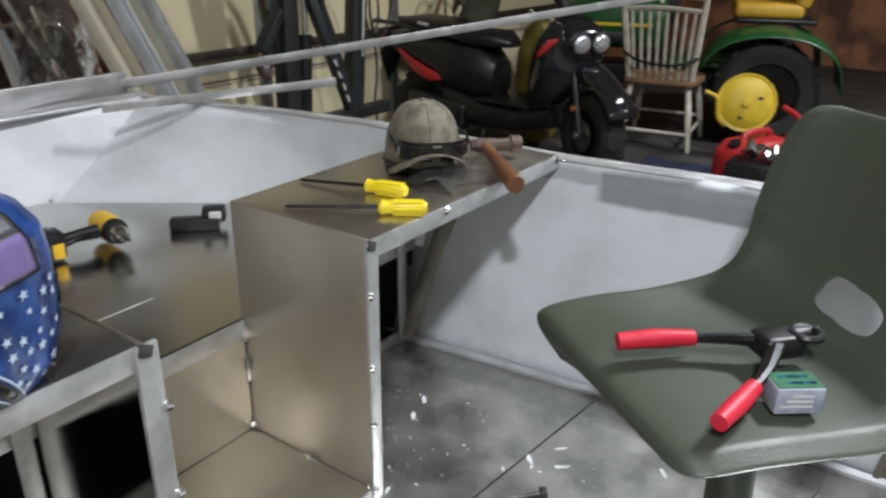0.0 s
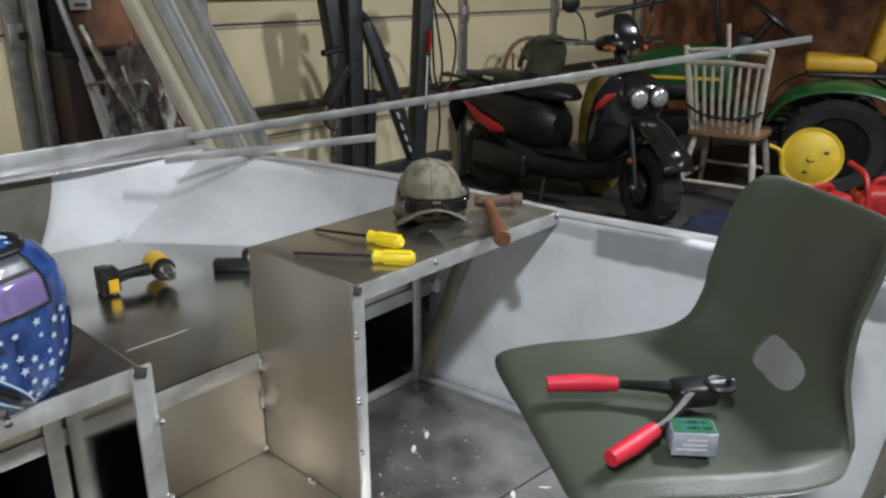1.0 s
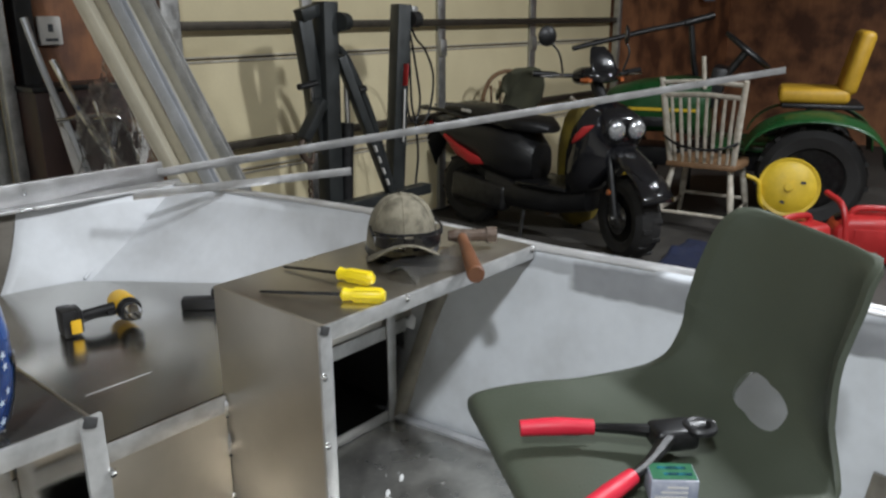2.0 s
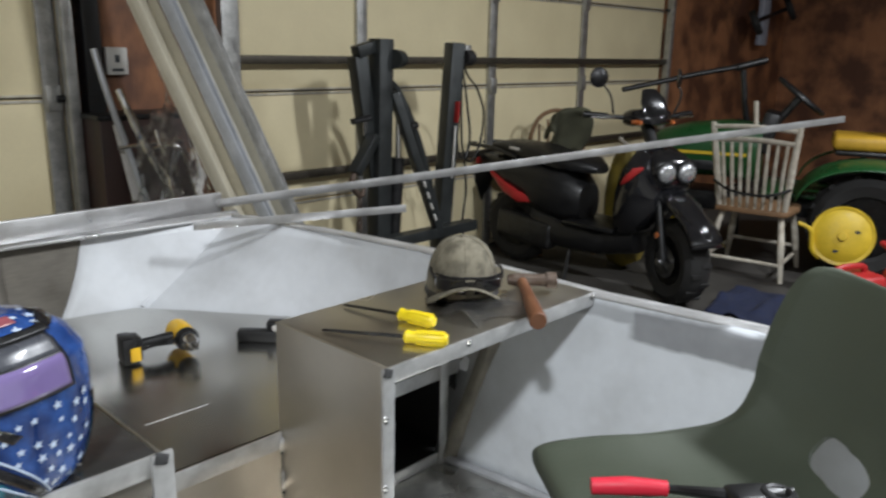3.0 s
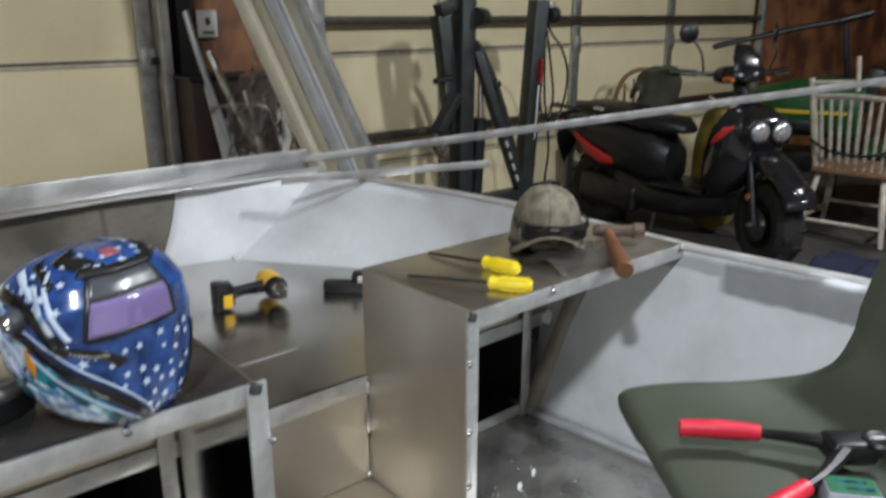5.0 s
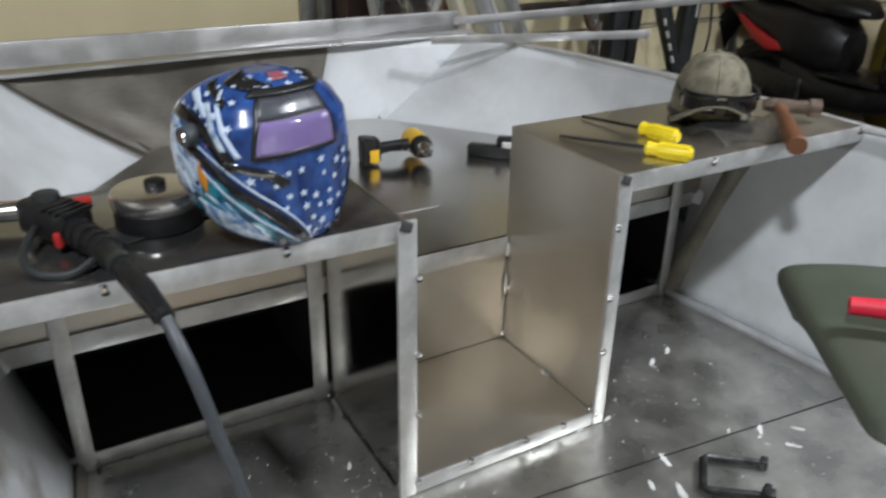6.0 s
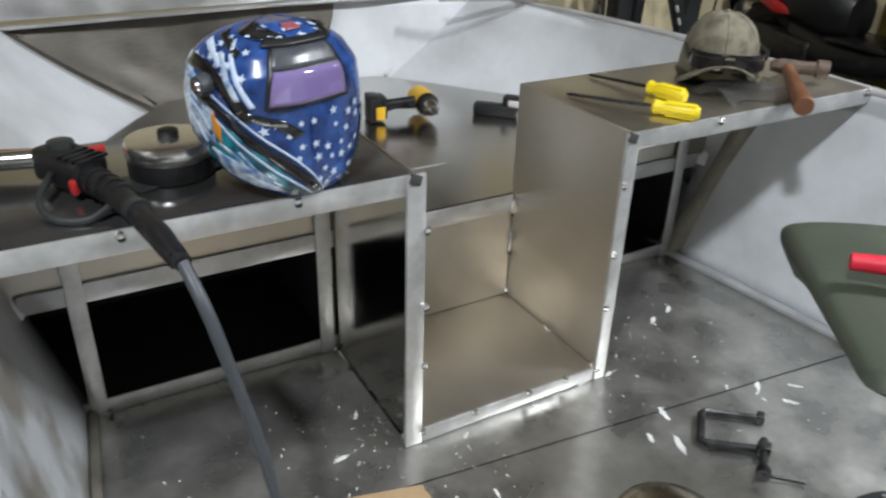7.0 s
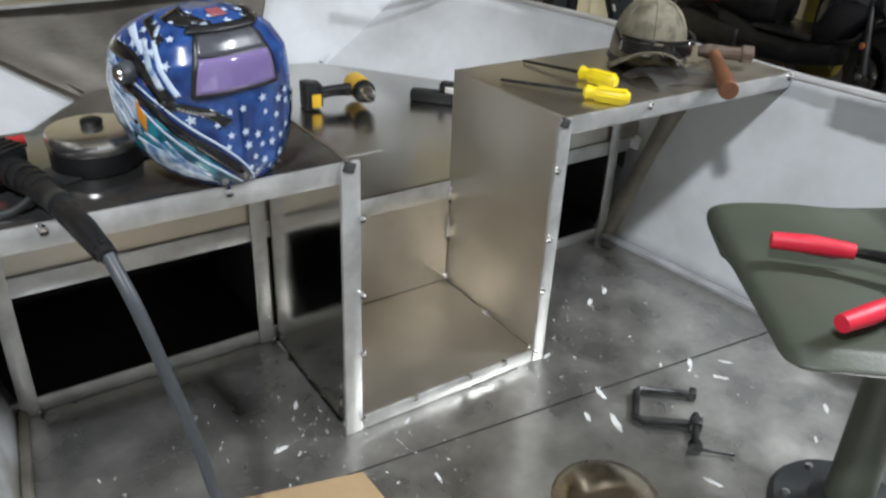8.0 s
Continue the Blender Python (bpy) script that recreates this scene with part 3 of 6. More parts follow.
# benches with the open step between them
XL, XR = 0.0, 0.366       # outer faces of the step's side panels
POST = 0.026


def weld(parent, p, r=0.0055, stretch=(1, 1, 1)):
    bm = bmesh.new()
    bmesh.ops.create_icosphere(bm, subdivisions=1, radius=r, matrix=pose(*p) @ Matrix.Diagonal((*stretch, 1)))
    part("weld_bead", bm, WELD, parent)
    bm = bmesh.new()
    bmesh.ops.create_icosphere(bm, subdivisions=1, radius=r * 0.7, matrix=pose(p[0] + 0.002, p[1] + 0.001, p[2] - r * 1.1 * stretch[2]) @ Matrix.Diagonal((1.2, 0.5, 0.8, 1)))
    part("soot_mark", bm, SOOT_AND_HOLES, parent)


def bench(x0, x1, posts, label, welds):
    top = part("bench_top", span((x0, 0.002, H - 0.004), (x1, YB, H), 0.001), SOOTY_DIMMED_BENCH if x1 < 0.1 else BENCH, boat, label)
    lip = part("front_angle", span((x0, -0.004, H - 0.028), (x1, 0.0015, H + 0.0005), 0.0015), TRIM, top, "bright aluminium front angle")
    part("back_panel", span((x0 + 0.05, YB + 0.004, 0.238), (x1 - 0.06 if x1 > 0.5 else x1, YB + 0.008, H - 0.005)), SHEET, top)
    a, b = x0 + (0.065 if x0 < 0 else 0), x1 - (0.085 if x1 > 0.5 else 0)
    part("frame_rail", span((a, YB - 0.002, 0.208), (b, YB + 0.003, 0.240), 0.001), TRIM, top)
    part("frame_rail", span((a + 0.045, YB - 0.002, 0.001), (b, YB + 0.003, 0.028), 0.001), TRIM, top)
    for x in posts:
        part("frame_post", span((x - POST / 2, YB - 0.008, 0.0005), (x + POST / 2, YB - 0.0025, H - 0.005), 0.001), TRIM, top)
        weld(top, (x + 0.012, YB - 0.01, 0.008))
    for x in welds:
        weld(lip, (x, -0.006, H - 0.004), 0.006)
    return top


bench(-0.548, XL - 0.004, (-0.408, -0.022), "dull grey aluminium bench top, sooty and reflective, dark reflections put into its colour", (-0.16, -0.36))
bench(XR + 0.004, 0.938, (0.80, XR + 0.02), "brushed aluminium bench top with tools on it", (0.55, 0.925))

step = part("step_floor", span((XL, 0.0, 0.014), (XR, YB - 0.006, 0.018)), SHEET, boat, "brushed aluminium step floor")
part("side_panel", span((XL - 0.002, 0.0, 0.0), (XL + 0.002, YB, H), 0.0005), SHEET, step)
part("side_skin", span((XL - 0.0045, 0.001, 0.001), (XL - 0.0025, YB - 0.001, H - 0.002)), POLISHED, step, "mirror-bright aluminium outer skin")
part("side_panel", span((XR - 0.002, 0.0, 0.0), (XR + 0.002, YB, H), 0.0005), SHEET, step)
part("riser_panel", span((XL + 0.0025, YB - 0.006, 0.018), (XR - 0.0025, YB - 0.002, DK - 0.001)), SHEET, step)
part("deck_edge_angle", span((XL + 0.003, YB - 0.009, DK - 0.034), (XR - 0.003, YB - 0.0065, DK + 0.001), 0.0008), TRIM, step, "pale aluminium deck edge angle")
part("front_post", span((XL - 0.014, -0.0075, 0.001), (XL + 0.014, -0.0005, H + 0.0012), 0.0015), TRIM, step, "bright aluminium front angle")
part("front_post", span((XR - 0.012, -0.0075, 0.001), (XR + 0.012, -0.0005, H + 0.0012), 0.0015), TRIM, step, "bright aluminium front angle")
part("front_sill", span((XL + 0.0145, -0.006, 0.001), (XR - 0.0125, -0.001, 0.026), 0.0015), TRIM, step, "bright aluminium front sill")
for x in (XL, XR):
    part("corner_block", boxed((x - 0.002, -0.006, H - 0.006), (0.018, 0.009, 0.015), (0, 20, 10), 0.003), SOOT_AND_HOLES, step, "sooty corner weld")
for z in (0.025, 0.15, 0.25, 0.37):
    weld(step, (XL + 0.015, -0.008, z), 0.006)
    weld(step, (XR - 0.008, -0.0085, z), 0.006)
for x in (0.11, 0.215, 0.29):
    weld(step, (x, -0.007, 0.026), 0.006)
for p, st in (((XR - 0.006, YB - 0.012, 0.03), (1, 1, 1)), ((XR - 0.005, YB - 0.011, 0.14), (0.8, 0.8, 4)), ((XR - 0.005, YB - 0.011, 0.215), (0.9, 0.9, 3)),
              ((0.05, YB - 0.012, 0.02), (2, 1, 1)), ((0.09, YB - 0.012, 0.02), (1.6, 1, 1)), ((XR - 0.006, 0.14, 0.02), (0.8, 2.6, 0.8)), ((XR - 0.006, 0.008, 0.026), (1, 1, 1))):
    weld(step, p, 0.006, st)
# open joints between the step's sheets
part("joint_gap", span((XL + 0.004, YB - 0.0072, 0.0182), (XR - 0.004, YB - 0.006, 0.0193)), RIB, step, "brownish open joint")
part("joint_gap", span((XR - 0.0034, 0.01, 0.0182), (XR - 0.0022, YB - 0.01, 0.0193)), RIB, step, "brownish open joint")
part("joint_gap", span((XR - 0.0034, YB - 0.0074, 0.03), (XR - 0.0022, YB - 0.0062, DK - 0.036)), RIB, step, "brownish open joint")
part("weld_seam", bar([(XL - 0.006, 0.02, 0.003), (XL - 0.006, YB - 0.02, 0.003)], 0.003, 6), WELD, step)
# black boards added inside the openings so the lockers under the bow deck stay dark
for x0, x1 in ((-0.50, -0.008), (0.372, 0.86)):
    lining = part("shade_board_floor", span((x0, YB + 0.012, 0.0005), (x1, YB + 0.34, 0.004)), LOCKER_SHADE, boat, "matt black board added to keep the locker dark")
    part("shade_board_back", span((x0, YB + 0.336, 0.0045), (x1, YB + 0.34, DK - 0.011)), LOCKER_SHADE, lining)
    part("shade_board_side", span((x0, YB + 0.012, 0.0045), (x0 + 0.004, YB + 0.3355, DK - 0.011)), LOCKER_SHADE, lining)
    part("shade_board_side", span((x1 - 0.004, YB + 0.012, 0.0045), (x1, YB + 0.3355, DK - 0.011)), LOCKER_SHADE, lining)
    part("shade_board_top", span((x0, YB + 0.012, DK - 0.01), (x1, YB + 0.34, DK - 0.006)), LOCKER_SHADE, lining)
# stiffening rib on the starboard side under the bench
part("hull_rib", bar([(CX + lerp(FLOOR_W, 0.24) - 0.004, 0.275, 0.004), (CX + 0.690, 0.235, 0.22), (CX + 0.725, 0.185, H - 0.02)], 0.029, 8, 3, 0.4), RIB, boat, "stained brownish hull rib")
part("hull_rib", bar([(CX + lerp(FLOOR_W, -0.67) - 0.002, -0.665, 0.002), (CX + lerp(FLOOR_W, -0.67) + 0.016, -0.68, 0.10), (CX + lerp(FLOOR_W, -0.67) + 0.042, -0.69, 0.195)], 0.021, 8, 3, 0.45), RIB, boat, "stained brownish hull rib")

# loose aluminium strips laid over the bow
def strip(name, p, q, w, label):
    p, q = Vector(p), Vector(q)
    mid, d = (p + q) / 2, q - p
    ob = part(name, box(bmesh.new(), (0, 0, 0), (d.length, 0.004, w), bevel=0.0012), RAIL, None, label)
    ob.matrix_basis = Matrix.Translation(mid * PLAN) @ d.to_track_quat("X", "Z").to_matrix().to_4x4()
    return tagged(ob, "", "metal strip", "aluminium strips over the bow")


strip("aluminium_strip", (0.78, 1.281, 0.455), (2.96, 0.173, 0.690), 0.026, "long thin bright aluminium strip laid across the bow")
strip("aluminium_strip", (0.62, 1.042, 0.456), (1.16, 0.790, 0.473), 0.022, "short bright aluminium strip laid across the bow")


# ---- in the boat: the seat and what lies on it ----
def boat_seat(m):
    seat = thing("swivel_chair", "olive green moulded plastic boat seat on a dark pedestal", "boat seat", m)
    prof = smooth_path([Vector((0, y, z)) for y, z in ((0.218, 0.358), (0.232, 0.380), (0.216, 0.398), (0.14, 0.402), (0.03, 0.397), (-0.07, 0.402),
                                                      (-0.121, 0.426), (-0.143, 0.470), (-0.154, 0.52), (-0.166, 0.58), (-0.178, 0.628), (-0.188, 0.645), (-0.196, 0.640))], 8)
    n = len(prof) - 1
    width = [(0, 0.098), (0.03, 0.122), (0.06, 0.136), (0.10, 0.146), (0.14, 0.152), (0.35, 0.164), (0.5, 0.168), (0.62, 0.168), (0.78, 0.164), (0.88, 0.150), (0.95, 0.120), (1, 0.085)]

    def fn(u, v):
        k = v * n
        i = min(int(k), n - 1)
        p = prof[i].lerp(prof[i + 1], k - i)
        s = 2 * u - 1
        w = lerp(width, v)
        e = abs(s) ** 5
        lift = lerp([(0, -0.012), (0.12, 0.006), (0.3, 0.008), (0.40, 0.016), (0.5, 0.032), (0.6, 0.022), (0.7, 0.006), (1, 0.0)], v)
        ahead = lerp([(0, 0), (0.36, 0.0), (0.44, 0.010), (0.52, 0.030), (0.60, 0.045), (0.7, 0.048), (0.82, 0.036), (0.92, 0.016), (1, 0)], v)
        roll = max(0.0, abs(s) - 0.9) * 10
        return Vector((s * w * (1 + 0.02 * e) * (near_side(v) if s < 0 else 1), p.y + ahead * abs(s) ** 3 - 0.006 * roll * ease((v - 0.40) / 0.25), p.z + lift * (1 if s > 0 else -0.4) * abs(s) ** 3 - 0.010 * roll * ease((v - 0.05) / 0.10) * ease((0.68 - v) / 0.28)))

    def ease(x):
        x = min(1.0, max(0.0, x))
        return x * x * (3 - 2 * x)

    def near_side(v):
        return 1 + 0.26 * ease((v - 0.02) / 0.18) * ease((0.60 - v) / 0.24) - 0.20 * ease((v - 0.44) / 0.25)

    def hole(u, v):
        return abs((2 * u - 0.97) / 0.30) ** 3.4 + abs((v - 0.500 - 0.03 * (2 * u - 0.97)) / 0.043) ** 3.4 < 1

    bm, mid = patch(fn, 110, 170, hole), fn(0.485, 0.500)
    for _ in range(7):
        rim = {v: [e.other_vert(v) for e in v.link_edges if e.is_boundary] for v in bm.verts if v.is_boundary and (v.co - mid).length < 0.11}
        moved = {v: v.co * 0.4 + sum((w.co for w in near), Vector()) / len(near) * 0.6 for v, near in rim.items() if near}
        for v, co in moved.items():
            v.co = co
    shell = part("seat_shell", bm, SEAT_GREEN, seat, "", 60)
    thick(shell, 0.007, -1)
    bev = shell.modifiers.new("soft_edge", "BEVEL")
    bev.width, bev.segments, bev.limit_method = 0.003, 2, "ANGLE"
    part("swivel_plate", boxed((0, 0.02, 0.372), (0.17, 0.17, 0.012), bevel=0.003), IRON, seat)
    part("pedestal_post", bar([(0, 0.0, 0.012), (0, 0.01, 0.372)], [0.032, 0.028], 20), SEAT_GREEN, seat, "dark olive pedestal post")
    base = part("pedestal_base", turned([(0.0, 0.0), (0.098, 0.0), (0.10, 0.004), (0.094, 0.012), (0.05, 0.018), (0.038, 0.032), (0, 0.032)], 32), CHARCOAL, seat, "dark round pedestal base")
    for k in range(6):
        a = math.pi / 3 * k + 0.3
        part("bolt", turned([(0, 0.010), (0.007, 0.010), (0.006, 0.017), (0, 0.018)], 8, pose(0.078 * math.cos(a), 0.078 * math.sin(a), 0)), CHROME, base)
    return seat


boat_seat(pose(0.511, -0.505, 0, 0, 0, 53))


def riveter():
    t = thing("hand_riveter", "black hand riveter with bright red grips lying open", "riveter", pose(-0.001, -0.016, 0.410))
    part("handle", bar([(0.343, -0.372, 0.018), (0.372, -0.405, 0.020), (0.400, -0.440, 0.020)], [0.0098, 0.0112, 0.0092], 12, 5), RED_GRIP, t, "red rubber grip")
    part("handle", bar([(0.262, -0.512, 0.012), (0.300, -0.518, 0.014), (0.338, -0.524, 0.018)], [0.0095, 0.0112, 0.0092], 12, 5), RED_GRIP, t, "red rubber grip")
    part("lever", bar([(0.396, -0.436, 0.020), (0.425, -0.478, 0.020), (0.445, -0.512, 0.020)], [0.007, 0.010, 0.014], 8, 5, 0.7), BLACK, t)
    part("lever", bar([(0.332, -0.523, 0.017), (0.375, -0.526, 0.020), (0.43, -0.520, 0.020)], [0.007, 0.009, 0.014], 8, 5, 0.7), IRON, t)
    part("body", boxed((0.445, -0.520, 0.02), (0.055, 0.040, 0.028), (0, 0, -40), 0.008, 3), BLACK, t)
    part("nose", bar([(0.462, -0.532, 0.022), (0.487, -0.552, 0.026)], [0.014, 0.008], 12), IRON, t)
    part("ring", bar([(0.462 + 0.016 * math.cos(a), -0.545 + 0.016 * math.sin(a), 0.032) for a in [k * 0.5 for k in range(13)]], 0.005, 8), BLACK, t)
    part("bail", bar([(0.372, -0.400, 0.006), (0.395, -0.422, 0.004), (0.412, -0.438, 0.010)], 0.0018, 6), CHROME, t)


riveter()


def rivet_box():
    t = thing("rivet_box", "small pale blue card box with a green top", "box", pose(0.365, -0.572, 0.404, 0, 0, -52) @ Matrix.Diagonal((0.76, 0.76, 0.86, 1)))
    part("carton", boxed((0, 0, 0.017), (0.066, 0.044, 0.034), bevel=0.0015), BOX_BLUE, t)
    part("top_label", boxed((0, 0, 0.0346), (0.062, 0.040, 0.0012)), BOX_GREEN, t, "green printed top")
    for k in range(3):
        part("print_bar", boxed((-0.004 + 0.004 * k, -0.0222, 0.010 + 0.007 * k), (0.045 - 0.008 * k, 0.0008, 0.0025)), WHITE_PLASTIC, t)
    for k in range(2):
        part("print_bar", boxed((0.006 * k, 0.008 - 0.016 * k, 0.0356), (0.04, 0.005, 0.0006)), HELMET_TEAL, t)


rivet_box()

# ---- on the floor ----
def c_clamp():
    t = thing("c_clamp", "small black iron clamp lying on the boat's floor", "clamp", pose(0, 0, 0.009))
    part("clamp_frame", bar([(0.525, -0.224, 0), (0.458, -0.168, 0), (0.447, -0.168, 0), (0.400, -0.212, 0), (0.401, -0.223, 0), (0.474, -0.280, 0)], 0.0065, 8), IRON, t)
    part("anvil", boxed((0.525, -0.222, 0), (0.018, 0.012, 0.016), (0, 0, 40), 0.002), IRON, t)
    part("screw_boss", boxed((0.468, -0.277, 0.002), (0.020, 0.02, 0.02), (0, 0, 40), 0.003), IRON, t)
    part("screw", bar([(0.486, -0.262, 0.002), (0.424, -0.313, 0.003)], 0.0058, 10), IRON, t)
    part("screw_pad", bar([(0.430, -0.308, 0.003), (0.421, -0.316, 0.003)], 0.011, 12), IRON, t)
    part("tommy_bar", bar([(0.420, -0.314, 0.003), (0.470, -0.352, -0.003)], 0.003, 8), IRON, t)


c_clamp()
card = part("cardboard_sheet", prism([(-0.30, -0.30), (-0.02, -0.34), (-0.03, -0.088), (-0.20, -0.045)], 0.004, pose(0, 0, 0.001), 0.0008), CARD, None, "torn piece of brown cardboard on the boat's floor")
tagged(card, "", "cardboard")
# low dome put in for a round tan patch on the floor
lid = thing("tan_dome", "low round tan polished dome on the boat's floor", "lid", pose(0.238, -0.315, 0.0005))
part("dome", turned([(0.075, 0.0), (0.078, 0.003), (0.074, 0.010), (0.055, 0.020), (0.025, 0.026), (0, 0.027)], 36), TAN, lid)
part("rim", bar([(0.077 * math.cos(k * math.pi / 18), 0.077 * math.sin(k * math.pi / 18), 0.003) for k in range(37)], 0.003, 8), TAN, lid)


# ---- on the benches: helmet, welding gun, can ----
def welding_helmet(m):
    hl = thing("welding_helmet", "blue starred welding helmet with eagle print and purple window", "helmet", m)
    W = [(0, 0.062), (0.10, 0.087), (0.22, 0.101), (0.38, 0.108), (0.58, 0.110), (0.74, 0.106), (0.86, 0.090), (0.94, 0.064), (0.985, 0.03), (1, 0.0)]
    F = [(0, 0.088), (0.10, 0.098), (0.25, 0.100), (0.45, 0.101), (0.60, 0.101), (0.76, 0.097), (0.87, 0.080), (0.94, 0.056), (0.985, 0.028), (1, 0.0)]
    B = [(0, 0.066), (0.3, 0.092), (0.6, 0.10), (0.8, 0.092), (0.9, 0.07), (0.97, 0.035), (1, 0.0)]
    TOP = 0.238

    def surf(a, h, off=0.0):
        """a: degrees round from the front, positive to the wearer's left; h: share of the height."""
        r = radians(a)
        c, s = math.cos(r), math.sin(r)
        e = 2.7
        w, d = lerp(W, h) + off, (lerp(F, h) if c > 0 else lerp(B, h)) + off
        k = (abs(c) ** e + abs(s) ** e) ** (-1 / e)
        return Vector((w * s * k, -d * c * k, TOP * h + off * max(0, h - 0.8) * 4))

    def lowest(a):
        return lerp([(0, 0.0), (30, 0.0), (50, 0.015), (75, 0.08), (100, 0.20), (120, 0.34), (180, 0.4)], abs(a))

    shell = part("shell", patch(lambda u, v: surf(-122 + 244 * u, lowest(-122 + 244 * u) + (1 - lowest(-122 + 244 * u)) * v * 0.999), 90, 50), HELMET_BLUE, hl, "", 70)
    thick(shell, 0.003, -1)

    def quad(name, pts, mat, off=0.0015, n=(12, 12), label=""):
        (a0, h0), (a1, h1), (a2, h2), (a3, h3) = pts

        def fn(u, v):
            return surf((a0 * (1 - u) + a1 * u) * (1 - v) + (a3 * (1 - u) + a2 * u) * v, (h0 * (1 - u) + h1 * u) * (1 - v) + (h3 * (1 - u) + h2 * u) * v, off)
        ob = thick(part(name, patch(fn, *n), mat, shell, label, 70), 0.0008, 1)
        return ob

    def ribbon(name, pts, w, mat, off=0.002, taper=1.0):
        path = smooth_path([Vector((a, h * 180, 0)) for a, h in pts], 6)
        n = len(path) - 1

        def fn(u, v):
            i = min(int(round(u * n)), n)
            way = (path[min(i + 1, n)] - path[max(i - 1, 0)]).normalized()
            q = path[i] + Vector((-way.y, way.x, 0)) * (v - 0.5) * w * (1 + (taper - 1) * u)
            return surf(q.x, max(0.002, q.y / 180), off)
        thick(part(name, patch(fn, n, 3), mat, shell, "", 70), 0.0006, 1)

    # viewing window: black bezel, filter, sensor strip
    bez = quad("window_bezel", [(-43, 0.590), (20, 0.590), (19, 0.905), (-39, 0.905)], BLACK, 0.003, (20, 14), "black window bezel")
    quad("window_rim", [(-46, 0.897), (26, 0.897), (24, 0.925), (-43, 0.925)], BLACK, 0.0042, (20, 3))
    quad("filter_glass", [(-40, 0.608), (17, 0.608), (16, 0.79), (-37, 0.79)], LENS_PURPLE, 0.0046, (20, 8), "purple reflective filter glass")
    quad("sensor_strip", [(-38, 0.798), (16, 0.798), (15, 0.888), (-36, 0.888)], SENSOR_GREY, 0.0046, (20, 4), "dark grey sensor strip")
    # printed sides
    quad("eagle_print", [(-100, 0.24), (-20, 0.015), (-54, 0.42), (-104, 0.58)], HELMET_TEAL, 0.0012, label="teal eagle print")
    quad("eagle_print", [(-120, 0.34), (-84, 0.34), (-80, 0.60), (-120, 0.84)], HELMET_PALE, 0.0016, label="pale feathered eagle print")
    quad("eagle_print", [(-84, 0.16), (-38, 0.05), (-58, 0.24), (-90, 0.32)], HELMET_PALE, 0.0018)
    quad("beak_print", [(-84, 0.43), (-77, 0.36), (-75, 0.46), (-83, 0.55)], HELMET_ORANGE, 0.0022, (6, 6), "orange beak print")
    quad("eagle_print", [(46, 0.06), (90, 0.30), (90, 0.55), (50, 0.36)], HELMET_TEAL, 0.0012)
    quad("flag_print", [(-14, 0.952), (10, 0.952), (14, 0.978), (-18, 0.978)], HELMET_RED, 0.0018, (10, 5), "faded red crest print")
    for pts, w, mat in (([(-104, 0.66), (-74, 0.55), (-50, 0.38), (-28, 0.20), (-10, 0.02)], 9, GLOSS_BLACK),
                        ([(-106, 0.62), (-79, 0.50), (-55, 0.33), (-35, 0.16), (-18, 0.02)], 2.2, HELMET_WHITE),
                        ([(-99, 0.695), (-70, 0.59), (-45, 0.42), (-22, 0.23), (-3, 0.02)], 1.8, HELMET_WHITE),
                        ([(-116, 0.80), (-84, 0.76), (-64, 0.64), (-54, 0.52)], 12, GLOSS_BLACK),
                        ([(-72, 0.92), (-64, 0.80), (-56, 0.68), (-50, 0.60)], 4, HELMET_WHITE), ([(-108, 0.90), (-90, 0.86), (-76, 0.80)], 5, HELMET_WHITE), ([(-100, 0.94), (-80, 0.91), (-62, 0.86)], 6, GLOSS_BLACK),
                        ([(-58, 0.56), (-44, 0.53), (-34, 0.50), (-22, 0.42)], 8, GLOSS_BLACK),
                        ([(-52, 0.535), (-40, 0.505), (-30, 0.49)], 3, CHROME),
                        ([(-80, 0.36), (-68, 0.30), (-60, 0.21)], 4, HELMET_PALE), ([(-74, 0.27), (-61, 0.17), (-49, 0.10)], 4, HELMET_PALE),
                        ([(-112, 0.60), (-98, 0.52), (-88, 0.42)], 4, HELMET_WHITE), ([(-114, 0.50), (-102, 0.42), (-94, 0.34)], 3.5, HELMET_WHITE), ([(-116, 0.72), (-104, 0.70), (-94, 0.64)], 4, HELMET_PALE), ([(-78, 0.86), (-68, 0.74), (-60, 0.63)], 5, HELMET_PALE), ([(-90, 0.31), (-80, 0.22)], 3.5, HELMET_WHITE), ([(-64, 0.33), (-52, 0.20), (-40, 0.10)], 3, HELMET_PALE), ([(-94, 0.48), (-86, 0.40)], 4, GLOSS_BLACK),
                        ([(40, 0.48), (47, 0.36), (40, 0.20), (30, 0.02)], 7, GLOSS_BLACK),
                        ([(45, 0.48), (52, 0.36), (46, 0.20), (36, 0.02)], 2, HELMET_WHITE),
                        ([(-80, 0.97), (-40, 0.94), (-20, 0.915)], 8, GLOSS_BLACK), ([(70, 0.95), (40, 0.93), (22, 0.915)], 7, GLOSS_BLACK)):
        ribbon("printed_stripe", pts, w, mat)
    # stars on the front and the crown
    rnd = random.Random(4)
    spots = []
    for k in range(1200):
        a, h = rnd.uniform(-60, 60), rnd.choice((rnd.uniform(0.03, 0.54), rnd.uniform(0.03, 0.54), rnd.uniform(0.925, 0.975)))
        if k > 900:
            a, h = rnd.uniform(-112, -52), rnd.uniform(0.70, 0.90)
        if h < 0.56 and not (2 - 100 * h < a < 27 + h * 12 and a > -46):
            continue
